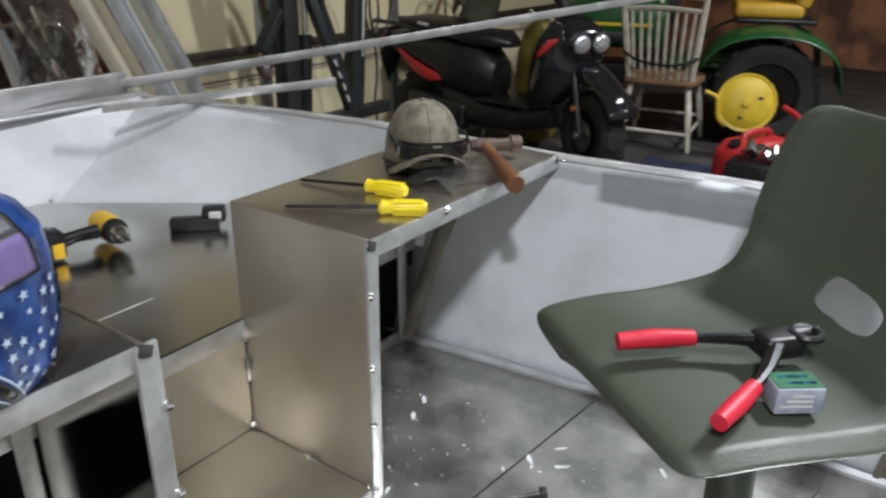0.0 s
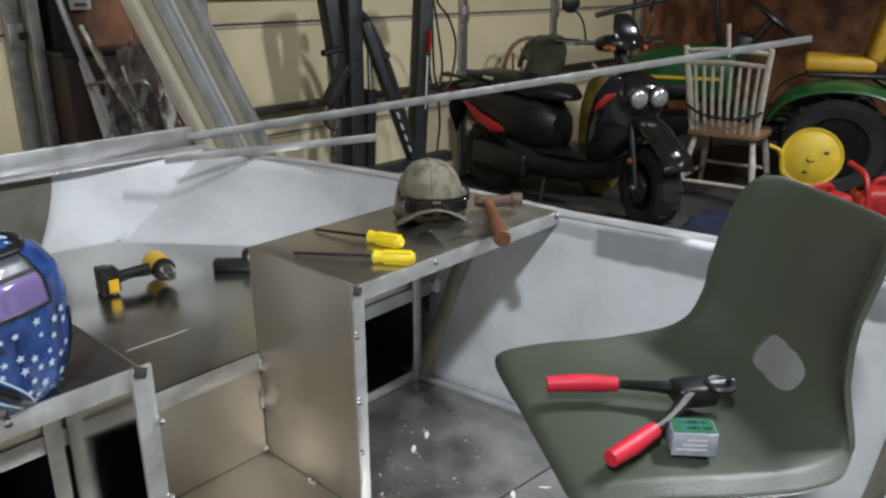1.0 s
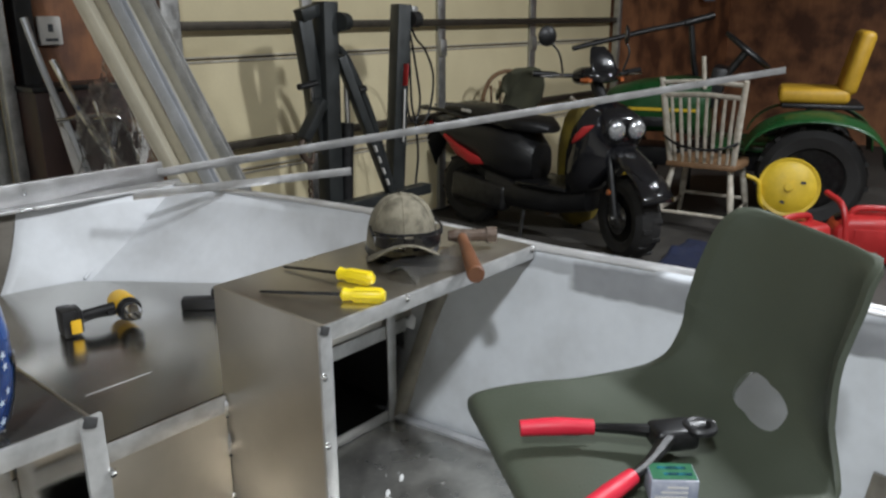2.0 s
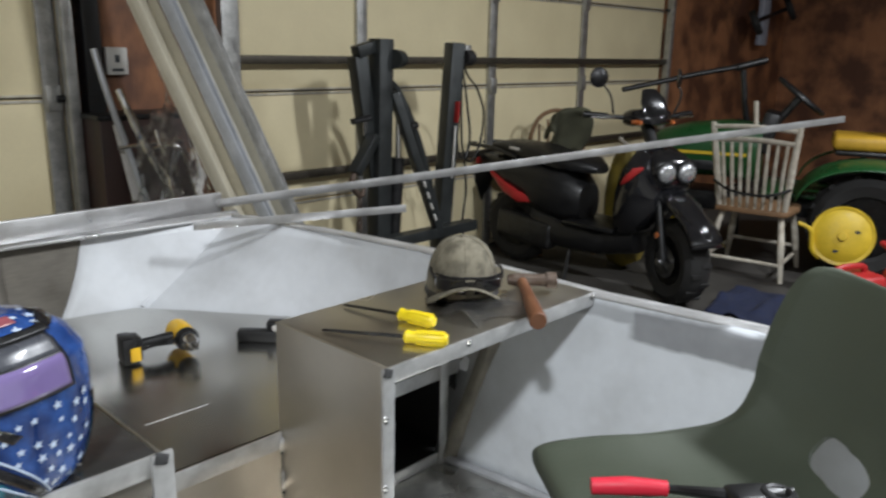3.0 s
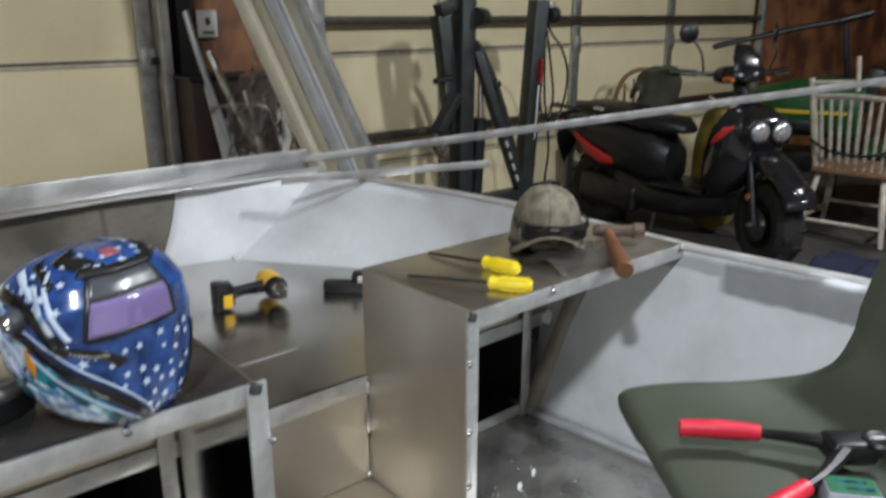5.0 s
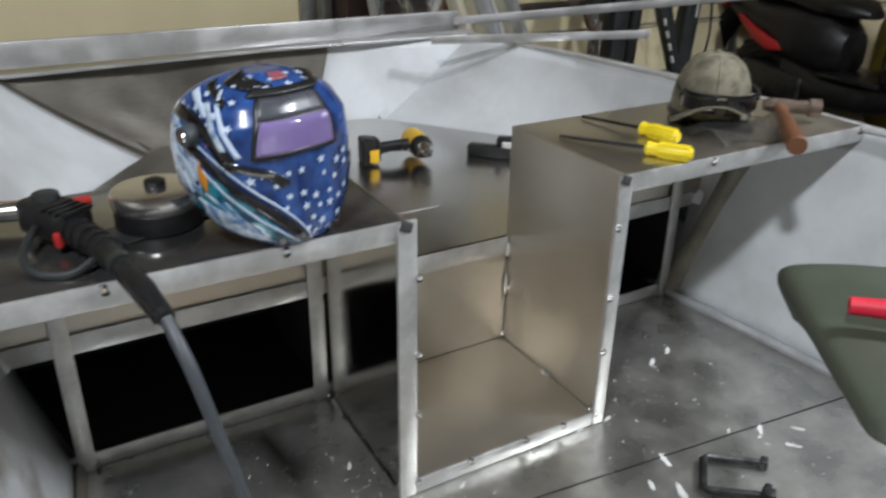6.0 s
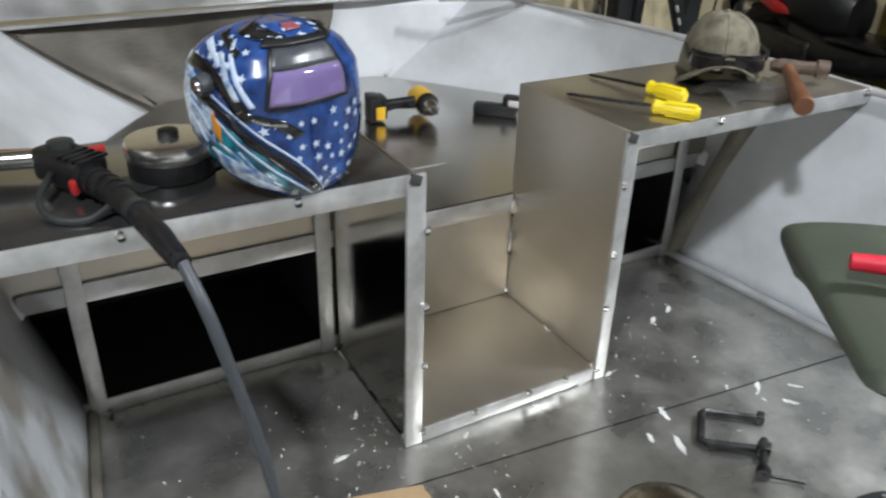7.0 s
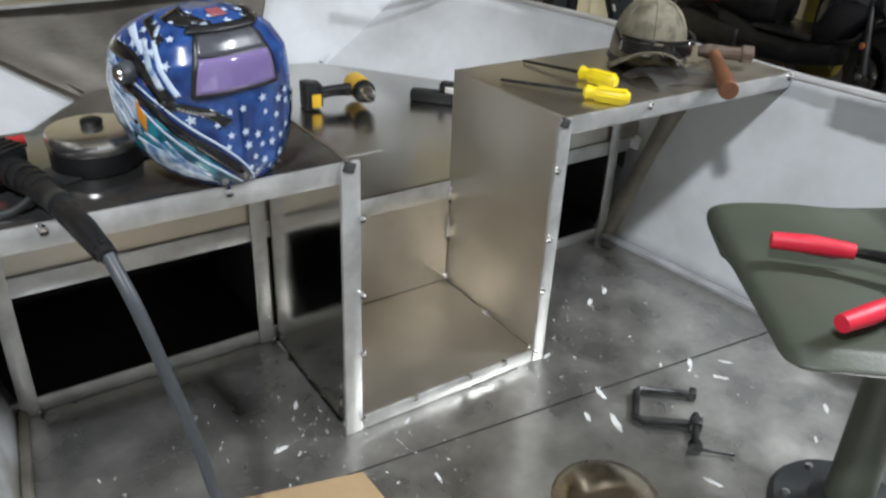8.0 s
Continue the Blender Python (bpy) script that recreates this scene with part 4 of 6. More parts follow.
        if all(math.hypot((a - b) * 0.0017, (h - g) * 0.238) > 0.0158 for b, g, _ in spots):
            spots.append((a, h, rnd.uniform(0.0050, 0.0082)))
    for _ in range(120):
        a, h = rnd.uniform(-112, -58), rnd.uniform(0.66, 0.93)
        if all(math.hypot((a - b) * 0.0017, (h - g) * 0.238) > 0.014 for b, g, _ in spots):
            spots.append((a, h, 0.0055))
    for a, h, r in spots[:110]:
        p = surf(a, h, 0.0022)
        da, dh = surf(a + 2, h, 0.0022) - p, surf(a, min(h + 0.02, 0.995), 0.0022) - p
        da, dh = da.normalized(), dh.normalized()
        bm, turn = bmesh.new(), rnd.uniform(-0.3, 0.3)
        ring = [bm.verts.new(p + (r if k % 2 == 0 else r * 0.42) * (math.sin(turn + k * math.pi / 5) * da + math.cos(turn + k * math.pi / 5) * dh)) for k in range(10)]
        bm.faces.new(ring)
        part("star_print", bm, HELMET_WHITE, shell)
    # adjusting knobs at the temples, chin vents
    for a in (-88, 88):
        p, q = surf(a, 0.69, 0.0), surf(a, 0.69, 0.016)
        part("pivot_knob", bar([p, q], [0.016, 0.013], 16), CABLE, hl, "grey pivot knob")
        part("pivot_cap", bar([q, surf(a, 0.69, 0.019)], [0.008, 0.006], 12), CHROME, hl)
    for a in (-34, 34):
        part("chin_rivet", bar([surf(a, 0.06, 0.0), surf(a, 0.06, 0.005)], 0.005, 10), CHROME, hl)
    return hl


welding_helmet(pose(-0.153, 0.072, H + 0.001, 0, 0, 21) @ Matrix.Diagonal((0.88, 0.88, 0.82, 1)))


def paint_can():
    t = thing("spool_canister", "round dark canister with a shiny domed metal lid", "canister", pose(-0.271, 0.137, H, 0, 0, 20) @ Matrix.Diagonal((0.95, 0.95, 0.72, 1)))
    part("body", turned([(0.0, 0), (0.052, 0), (0.055, 0.003), (0.055, 0.036), (0, 0.036)], 36), BLACK, t, "black plastic body")
    lid = part("lid", turned([(0.0555, 0.036), (0.0565, 0.040), (0.0565, 0.058), (0.0545, 0.0635), (0.048, 0.0655), (0.015, 0.067), (0, 0.0672)], 40), LID, t, "shiny metal lid")
    part("knob", turned([(0.012, 0.066), (0.014, 0.071), (0.013, 0.078), (0.008, 0.081), (0, 0.081)], 16), IRON, lid)
    part("cast_foot", boxed((-0.004, -0.004, 0.002), (0.125, 0.06, 0.004), bevel=0.0018), CHARCOAL, t)


paint_can()


def welding_gun():
    t = thing("welding_gun", "black welding gun with a chrome barrel and a grey cable", "welding gun", pose(0.010, 0.008, 0))
    z = H + 0.036
    part("barrel", bar([(-0.62, 0.210, z - 0.008), (-0.425, 0.165, z - 0.006)], 0.0115, 20), CHROME, t, "polished metal barrel")
    part("barrel_sleeve", bar([(-0.60, 0.235, z - 0.016), (-0.47, 0.205, z - 0.014), (-0.42, 0.188, z - 0.012)], [0.014, 0.012, 0.010], 12), HICKORY, t)
    body = part("housing", boxed((-0.395, 0.135, z - 0.010), (0.048, 0.085, 0.042), (0, 0, 28), 0.009, 3), BLACK, t)
    part("dial", turned([(0, 0.010), (0.016, 0.010), (0.015, 0.017), (0.010, 0.019), (0, 0.019)], 20, pose(-0.400, 0.150, z)), CHARCOAL, body)
    part("trigger", boxed((-0.398, 0.085, z - 0.018), (0.008, 0.012, 0.018), (0, 0, 28), 0.003), RED, body, "red trigger button")
    part("feed_tube", bar([(-0.372, 0.165, z - 0.006), (-0.352, 0.169, z - 0.007)], 0.006, 10), RED, body, "red fitting")
    for k in range(4):
        part("cooling_rib", boxed((-0.392 + 0.006 * k, 0.118 - 0.010 * k, z + 0.012), (0.040, 0.004, 0.004), (0, 0, 28), 0.001), BLACK, body)
    part("grip", bar([(-0.385, 0.105, z - 0.010), (-0.366, 0.050, z - 0.012), (-0.350, -0.020, z - 0.012)], [0.018, 0.0155, 0.0125], 14, 5), BLACK, t)
    for k in range(5):
        q = Vector((-0.379 + 0.0055 * k, 0.088 - 0.0165 * k, z - 0.0108))
        part("grip_ring", bar([q, q + Vector((0.0018, -0.0052, 0))], 0.0186 - 0.0007 * k, 14), BLACK, t)
    part("collar", bar([(-0.351, -0.015, z - 0.012), (-0.348, -0.028, z - 0.012)], 0.0140, 16), CHARCOAL, t)
    relief = part("strain_relief", bar([(-0.348, -0.028, z - 0.012), (-0.339, -0.082, z - 0.016), (-0.329, -0.133, z - 0.026)], [0.011, 0.0125, 0.009], 14, 6), BLACK, t)
    for k in range(8):
        a = k * math.pi / 4
        o = Vector((math.cos(a) * 0.0115, 0, math.sin(a) * 0.0115))
        part("rib", bar([Vector((-0.347, -0.040, z - 0.013)) + o, Vector((-0.331, -0.126, z - 0.025)) + o * 0.82], 0.0022, 6), BLACK, relief)
    part("trigger_guard", bar([(-0.418, 0.12, z - 0.012), (-0.436, 0.075, z - 0.022), (-0.428, 0.035, z - 0.030), (-0.395, 0.018, z - 0.031), (-0.365, 0.028, z - 0.020)], 0.0045, 8, 5), CHARCOAL, t)
    part("cable", bar([(-0.329, -0.130, z - 0.026), (-0.318, -0.165, z - 0.07), (-0.303, -0.175, 0.34), (-0.285, -0.175, 0.25), (-0.270, -0.185, 0.14),
                       (-0.262, -0.215, 0.045), (-0.25, -0.29, 0.009), (-0.23, -0.42, 0.008), (-0.25, -0.62, 0.008), (-0.34, -0.95, 0.008), (-0.35, -1.5, 0.008)], 0.0068, 12, 8), CABLE, t, "grey rubber cable")


welding_gun()

# ---- hat, glasses, hammer, screwdrivers ----
def cap(m):
    t = thing("baseball_cap", "worn camouflage baseball cap resting on the bench", "cap", m)
    R = 0.076

    def crown(u, v):
        a, e = 2 * math.pi * u, v * math.pi / 2
        r = R * (math.cos(e) ** 0.75)
        wob = 1 + 0.02 * math.sin(6 * a + 1)
        return Vector((r * math.cos(a) * 0.92 * wob, r * math.sin(a) * 1.12 * wob, 0.012 + 0.106 * math.sin(e) ** 0.85))
    c = part("crown", patch(crown, 48, 16), CAMO, t, "", 70)
    for k in range(6):
        a = k * math.pi / 3 + math.pi / 6
        part("seam", bar([crown(a / (2 * math.pi), v / 10) * 1.004 for v in range(10)], 0.0012, 5), CAMO, c)
    part("button", turned([(0, 0.117), (0.007, 0.117), (0.005, 0.122), (0, 0.123)], 10), CAMO, c)

    def brim(u, v):
        s = 2 * u - 1
        x = s * 0.073
        y = -0.060 * math.sqrt(max(0.0, 1 - (s * 0.96) ** 2)) - 0.02 - 0.066 * v * math.sqrt(max(0.0, 1 - (s * 0.9) ** 2))
        return Vector((x, y, 0.038 - 0.036 * s * s + 0.016 * v * (1 - s * s)))
    thick(part("brim", patch(brim, 24, 8), CAMO, t, "", 70), 0.003, 0)
    part("sweatband", bar([(0.072 * math.cos(k * 0.2618) * 0.92, 0.072 * math.sin(k * 0.2618) * 1.1, 0.010) for k in range(25)], 0.009, 6), BLACK, t)
    return t


cap(pose(0.729, 0.176, H, 0, 0, -42))


def glasses(m):
    t = thing("sunglasses", "black wraparound sunglasses perched on the cap's brim", "sunglasses", m)
    for s in (-1, 1):
        def lens(u, v):
            a = s * radians(6 + 50 * u)
            return Vector((0.075 * math.sin(a), -0.075 * math.cos(a), (v - 0.5) * (0.034 - 0.010 * u) - 0.004 * u))
        thick(part("lens", patch(lens, 12, 6), SMOKE, t, "dark glossy lens", 60), 0.002, 1)
        part("arm", bar([(s * 0.065, -0.040, 0.004), (s * 0.070, 0.0, 0.004), (s * 0.064, 0.055, -0.004)], 0.0028, 8, 4), BLACK, t)
    part("brow_bar", bar([(0.0755 * math.sin(radians(k * 7)), -0.0755 * math.cos(radians(k * 7)), 0.017 - abs(k) * 0.0006) for k in range(-8, 9)], 0.0028, 8), GLOSS_BLACK, t)
    part("bridge", boxed((0, -0.076, 0.004), (0.016, 0.004, 0.012), bevel=0.002), GLOSS_BLACK, t)


glasses(pose(0.716, 0.153, H + 0.056, 8, 0, -42))


def hammer():
    t = thing("hammer", "old hammer with a worn brown wooden handle", "hammer", pose(0, 0, H + 0.014))
    a, b = Vector((0.815, 0.090, 0.012)), Vector((0.668, -0.062, 0.004))
    part("handle", bar([a, a.lerp(b, 0.35), a.lerp(b, 0.7), b.lerp(a, 0.03), b], [0.0105, 0.012, 0.0145, 0.0165, 0.013], 14, 4), HICKORY, t)
    d = Vector((0.72, -0.69, 0)).normalized()
    c = Vector((0.822, 0.097, 0.014))
    head = part("head", bar([c - d * 0.028, c - d * 0.01, c + d * 0.012, c + d * 0.030, c + d * 0.052], [0.010, 0.014, 0.013, 0.012, 0.013], 10), RUST, t, "rusty steel head")
    part("striking_face", bar([c + d * 0.050, c + d * 0.070], 0.0165, 16), RUST, head)


hammer()


def screwdriver(tip, neck, end, label):
    tip, neck, end = (Vector(p) for p in (tip, neck, end))
    t = thing("screwdriver", label, "screwdriver", group="yellow screwdrivers on the bench")
    part("shank", bar([tip, tip.lerp(neck, 0.04), neck], [0.0018, 0.0028, 0.0032], 8), IRON, t, "dark steel shank")
    h = part("handle", bar([neck, neck.lerp(end, 0.06), neck.lerp(end, 0.2), neck.lerp(end, 0.3), neck.lerp(end, 0.9), end], [0.007, 0.0122, 0.0100, 0.0113, 0.0122, 0.0085], 12), YELLOW, t, "yellow plastic handle")
    d, up = (end - neck).normalized(), Vector((0, 0, 1))
    for k in range(6):
        o = 0.0107 * (math.cos(k * math.pi / 3 + 0.5) * up + math.sin(k * math.pi / 3 + 0.5) * d.cross(up))
        part("grip_ridge", bar([neck.lerp(end, 0.3) + o, neck.lerp(end, 0.92) + o * 1.05], 0.0026, 6), YELLOW, h)


screwdriver((0.505, 0.272, H + 0.004), (0.527, 0.143, H + 0.0135), (0.543, 0.070, H + 0.0135), "yellow-handled screwdriver with a long thin shank")
screwdriver((0.392, 0.192, H + 0.004), (0.456, 0.056, H + 0.0135), (0.497, -0.006, H + 0.0135), "yellow-handled screwdriver with a pointed shank")

# clear plastic bag by the cap
bag = part("plastic_bag", patch(lambda u, v: Vector((0.60 + 0.20 * u, 0.015 + 0.10 * v + 0.02 * math.sin(7 * u), H + 0.004 + 0.020 * abs(math.sin(6 * u + 4 * v) * math.sin(math.pi * v)))), 30, 20), FILM, None,
           "crumpled clear plastic bag on the bench")
tagged(bag, "", "bag")


# ---- on the bow deck ----
def drill():
    t = thing("cordless_drill", "yellow and black cordless drill lying on its side", "drill", pose(0.314, 0.785, DK, 0, 0, -10) @ Matrix.Scale(0.92, 4))
    bat = part("battery", boxed((-0.008, 0, 0.034), (0.032, 0.062, 0.066), bevel=0.005), BLACK, t)
    part("battery_face", boxed((0.004, -0.030, 0.026), (0.024, 0.008, 0.034), bevel=0.003), DRILL_YELLOW, bat, "yellow battery side")
    part("foot", boxed((0.014, 0, 0.036), (0.018, 0.056, 0.058), bevel=0.006), BLACK, t)
    part("grip", bar([(0.020, 0, 0.036), (0.055, 0, 0.040), (0.10, 0, 0.040)], [0.018, 0.0155, 0.019], 14, 4, 0.85), BLACK, t)
    part("trigger", boxed((0.088, -0.022, 0.040), (0.022, 0.012, 0.014), bevel=0.004), BLACK, t)
    part("housing", bar([(0.128, 0.062, 0.040), (0.128, 0.05, 0.040), (0.128, -0.005, 0.040), (0.128, -0.030, 0.040)], [0.022, 0.029, 0.030, 0.027], 20, 3), DRILL_YELLOW, t)
    part("collar", bar([(0.128, -0.030, 0.040), (0.128, -0.044, 0.040)], [0.027, 0.025], 20), BLACK, t)
    chuck = part("chuck", bar([(0.128, -0.044, 0.040), (0.128, -0.066, 0.040), (0.128, -0.080, 0.040)], [0.0205, 0.019, 0.011], 18), CHROME, t, "bright steel chuck")
    part("bit", bar([(0.128, -0.08, 0.040), (0.128, -0.105, 0.040)], 0.003, 8), IRON, chuck)
    part("clutch_ring", bar([(0.128, -0.022, 0.040), (0.128, -0.030, 0.040)], 0.0295, 20), BLACK, t)


drill()
g = thing("black_holder", "black plastic holder with a pale insert", "holder", pose(0.592, 0.700, DK, 0, 0, -46))
part("body", boxed((0, 0, 0.014), (0.105, 0.034, 0.028), bevel=0.005), BLACK, g)
part("upright", boxed((0.042, 0.010, 0.032), (0.05, 0.036, 0.034), bevel=0.006), BLACK, g)
part("insert", boxed((0.046, -0.008, 0.034), (0.026, 0.010, 0.016), bevel=0.003), WHITE_PLASTIC, g, "pale insert")


# ---- along the doors ----
def channel_beam(x, width, mat, label, shift=0.0, slot=False):
    """A metal channel that stands on the slab and leans on the wall."""
    foot, top = Vector((x + 0.135, 1.43 + shift, GROUND + 0.02)), Vector((x - 0.42, 2.36 + shift, 2.02))
    d = top - foot
    t = thing("leaning_channel", label, "metal channel", Matrix.Translation(foot) @ d.to_track_quat("Z", "Y").to_matrix().to_4x4(), "channels leaning on the wall")
    L = d.length
    part("web", boxed((0, 0, L / 2), (width, 0.005, L), bevel=0.001), mat, t)
    for s in (-1, 1):
        part("flange", boxed((s * (width / 2 - 0.003), 0.022, L / 2), (0.006, 0.04, L), bevel=0.001), mat, t)
    if slot:
        for z in (1.05, 1.55, 2.05):
            # flat dark disc painted in for the shade of an open hole
            part("bolt_hole", turned([(0, 0), (0.008, 0), (0.008, 0.004), (0, 0.004)], 10, pose(0, 0.006, z, -90)), SOOT_AND_HOLES, t)


channel_beam(1.158, 0.125, CREAM_BEAM, "cream painted metal channel leaning on the wall")
channel_beam(1.240, 0.042, GREY_BEAM, "narrow pale grey metal channel leaning on the wall", -0.03)
channel_beam(1.303, 0.086, PALE_BEAM, "pale cream metal channel with bolt holes leaning on the wall", 0.01, True)
channel_beam(1.356, 0.030, TRIM, "thin bright metal channel leaning on the wall", -0.03)
part_box = thing("upright_channel", "bright galvanised channel standing beside the door", "metal channel", pose(1.51, 2.28, GROUND))
part("web", boxed((0, 0, 1.2), (0.07, 0.006, 2.4), bevel=0.001), DOOR_STEEL, part_box)
for s in (-1, 1):
    part("flange", boxed((s * 0.034, 0.02, 1.2), (0.005, 0.04, 2.4), bevel=0.001), DOOR_STEEL, part_box)

control = thing("wall_control", "white plastic door control box on the plywood", "control box", pose(1.065, DOOR_Y - 0.001, 0.85))
part("case", boxed((0, -0.018, 0), (0.092, 0.036, 0.112), bevel=0.008), WHITE_PLASTIC, control)
part("label_bar", boxed((0, -0.0365, 0.01), (0.02, 0.001, 0.03)), CABLE, control)
part("label_bar", boxed((0, -0.0365, -0.035), (0.05, 0.001, 0.012)), CABLE, control)
sheet = part("plastic_wrap", patch(lambda u, v: Vector((0.93 + 0.19 * u, DOOR_Y - 0.05 - 0.04 * math.sin(5 * u + 3 * v), 1.16 + 0.20 * v + 0.03 * math.sin(7 * u))), 20, 16), WHITE_PLASTIC, None, "crumpled pale plastic wrap hung on the plywood")
tagged(thick(sheet, 0.002, 0), "", "plastic wrap")


def folded_frame():
    t = thing("folded_frame", "folded bright metal tube frame leaning beside the door", "metal frame", pose(1.02, 2.12, GROUND))
    part("tube", bar([(-0.13, 0.10, 1.25), (-0.10, 0.06, 1.05), (0.0, 0.0, 0.6), (0.10, -0.05, 0.0)], 0.013, 10, 6), GREY_BEAM, t)
    part("tube", bar([(-0.07, 0.05, 1.10), (-0.02, 0.0, 0.92), (0.10, -0.06, 0.55), (0.16, -0.08, 0.0)], 0.015, 10, 6), CHROME, t)
    part("tube", bar([(-0.10, 0.03, 0.88), (0.14, 0.0, 0.90)], 0.009, 8), CHROME, t)
    part("tube", bar([(-0.03, -0.02, 0.42), (0.02, -0.03, 0.62), (0.10, -0.05, 0.86)], 0.010, 8, 5), GREY_BEAM, t)
    part("hinge_bar", bar([(-0.09, 0.02, 0.30), (-0.07, 0.0, 0.55), (0.02, -0.03, 0.50)], 0.007, 8, 5), CHROME, t)
    part("tube", bar([(0.02, -0.05, 0.95), (0.06, -0.07, 0.70), (0.02, -0.08, 0.42)], 0.008, 8, 5), CHROME, t)
    part("tube", bar([(0.0, -0.06, 0.88), (0.10, -0.08, 0.87), (0.17, -0.08, 0.60)], 0.008, 8, 5), CHROME, t)
    part("cross_bar", bar([(0.0, -0.04, 0.52), (0.13, -0.06, 0.50)], 0.011, 8), CHROME, t)


folded_frame()
rnd = random.Random(7)
for k, (x, y, z, w, h) in enumerate(((1.13, 2.02, 0.30, 0.22, 0.58), (1.04, 2.10, 0.22, 0.20, 0.42))):
    ph = [rnd.uniform(0, 6) for _ in range(4)]

    def crumple(u, v):
        n = noise.noise(Vector((u * 5 + k * 9, v * 6, 0.5))) + 0.5 * noise.noise(Vector((u * 13, v * 11 + k, 2)))
        return Vector((x + w * (u - 0.5) * (1 - 0.3 * v), y + 0.07 * n, z + h * v + 0.03 * math.sin(6 * u + ph[0])))
    wrap = part("clear_wrap", patch(crumple, 36, 40), FILM, None, "crumpled clear plastic sheeting beside the door", 20)
    tagged(wrap, "", "plastic sheeting", "clear sheeting by the door")
# tall dark box added to fill the dark area low on the plywood
crate = thing("dark_box", "dark maroon box standing under the plastic sheeting", "crate", pose(1.08, 2.325, GROUND))
part("case", boxed((0, 0, 0.49), (0.38, 0.20, 0.98), bevel=0.006), MAROON, crate)
part("lid", boxed((0, 0, 0.99), (0.40, 0.215, 0.02), bevel=0.004), BLACK, crate)
for (x, y), lean, tall in (((1.10, 2.145), -9, 0.98), ((1.165, 2.125), 7, 0.90)):
    slat = part("packing_board", boxed((0, 0, tall / 2), (0.035, 0.012, tall), bevel=0.003), WHITE_PLASTIC, None, "narrow pale packing board leaning on the dark box")
    slat.matrix_basis = pose(x * PLAN, y * PLAN, GROUND * PLAN, -3, lean, 0)
    tagged(slat, "", "board", "packing boards by the door")


# ---- the folded engine hoist ----
def engine_hoist():
    t = thing("engine_hoist", "folded charcoal steel engine hoist standing by the door", "engine hoist", pose(2.10, 1.95, GROUND) @ Matrix.Diagonal((1, 1, 0.895, 1)))

    def beam(name, p, q, w, d, mat=CHARCOAL, parent=None, label=""):
        p, q = Vector(p), Vector(q)
        bm = box(bmesh.new(), (0, 0, 0), (w, d, (q - p).length), bevel=0.005)
        bm.transform(Matrix.Translation((p + q) / 2) @ (q - p).to_track_quat("Z", "Y").to_matrix().to_4x4())
        return part(name, bm, mat, parent or t, label)

    mast = beam("mast", (-0.02, 0, 0.06), (0.0, 0, 1.47), 0.085, 0.085)
    part("mast_pin", bar([(0.03, -0.05, 1.37), (0.085, -0.04, 1.37)], [0.05, 0.045], 14), CHARCOAL, mast)
    leg = beam("folded_leg", (0.42, 0.02, 0.06), (0.50, 0.0, 1.46), 0.085, 0.075)
    part("caster", bar([(0.53, -0.03, 1.38), (0.585, -0.03, 1.38)], 0.045, 16), RUBBER, leg)
    part("caster_fork", boxed((0.555, -0.02, 1.42), (0.05, 0.05, 0.06), bevel=0.008), DOOR_STEEL, leg)
    beam("label_strip", (0.452, -0.040, 0.70), (0.464, -0.046, 1.00), 0.028, 0.003, WHITE_PLASTIC, leg, "pale lettering strip")
    beam("red_label", (0.464, -0.048, 1.02), (0.474, -0.049, 1.14), 0.04, 0.003, RED, leg, "red label")
    boom = beam("boom", (-0.11, 0.04, 1.38), (-0.02, 0.03, 0.70), 0.075, 0.07)
    beam("boom_head", (-0.14, 0.02, 1.40), (0.0, 0.02, 1.44), 0.06, 0.06, CHARCOAL, boom)
    beam("boom_end", (-0.06, -0.02, 0.98), (-0.21, -0.05, 0.80), 0.055, 0.05, CHARCOAL, boom)
    part("handle", bar([(-0.20, -0.03, 1.06), (-0.10, -0.03, 1.075)], 0.016, 10), BLACK, boom)
    part("handle_stem", bar([(-0.12, -0.02, 1.07), (-0.10, 0.0, 0.98)], 0.010, 8), CHROME, boom)
    part("hook", bar([(-0.20, -0.05, 0.82), (-0.225, -0.05, 0.76), (-0.20, -0.05, 0.70), (-0.165, -0.05, 0.68), (-0.15, -0.05, 0.73)], [0.014, 0.016, 0.015, 0.012, 0.007], 8, 5), RUST, boom, "rusty hook")
    for k in range(15):
        z = 0.68 - k * 0.036
        a = math.pi / 2 * (k % 2)
        part("chain_link", bar([(-0.18 + 0.011 * math.cos(q) * math.cos(a), -0.05 + 0.011 * math.cos(q) * math.sin(a), z + 0.022 * math.sin(q)) for q in [j * math.pi / 5 for j in range(11)]], 0.0045, 6), RUST, boom)
    beam("brace", (0.05, -0.03, 1.20), (0.33, -0.08, 0.40), 0.05, 0.045)
    part("bent_arm", bar([(0.06, 0.02, 1.26), (0.12, 0.0, 1.18), (0.22, -0.04, 0.90), (0.33, -0.06, 0.50)], 0.019, 8, 6), CHARCOAL, t)
    ram = part("ram_cylinder", bar([(0.06, -0.02, 0.35), (0.09, -0.02, 0.85)], 0.032, 16), BLACK, t, "black hydraulic ram")
    part("ram_rod", bar([(0.09, -0.02, 0.85), (0.10, -0.01, 1.05)], 0.014, 12), CHROME, ram)
    part("ram_knob", bar([(0.14, -0.06, 1.02), (0.17, -0.07, 1.03)], 0.018, 10), BLACK, ram)
    for k in range(4):
        beam("letter_bar", (0.195 + 0.022 * k, -0.094 - 0.004 * k, 0.72 - 0.065 * k), (0.207 + 0.022 * k, -0.097 - 0.004 * k, 0.685 - 0.065 * k), 0.018, 0.003, WHITE_PLASTIC, ram)
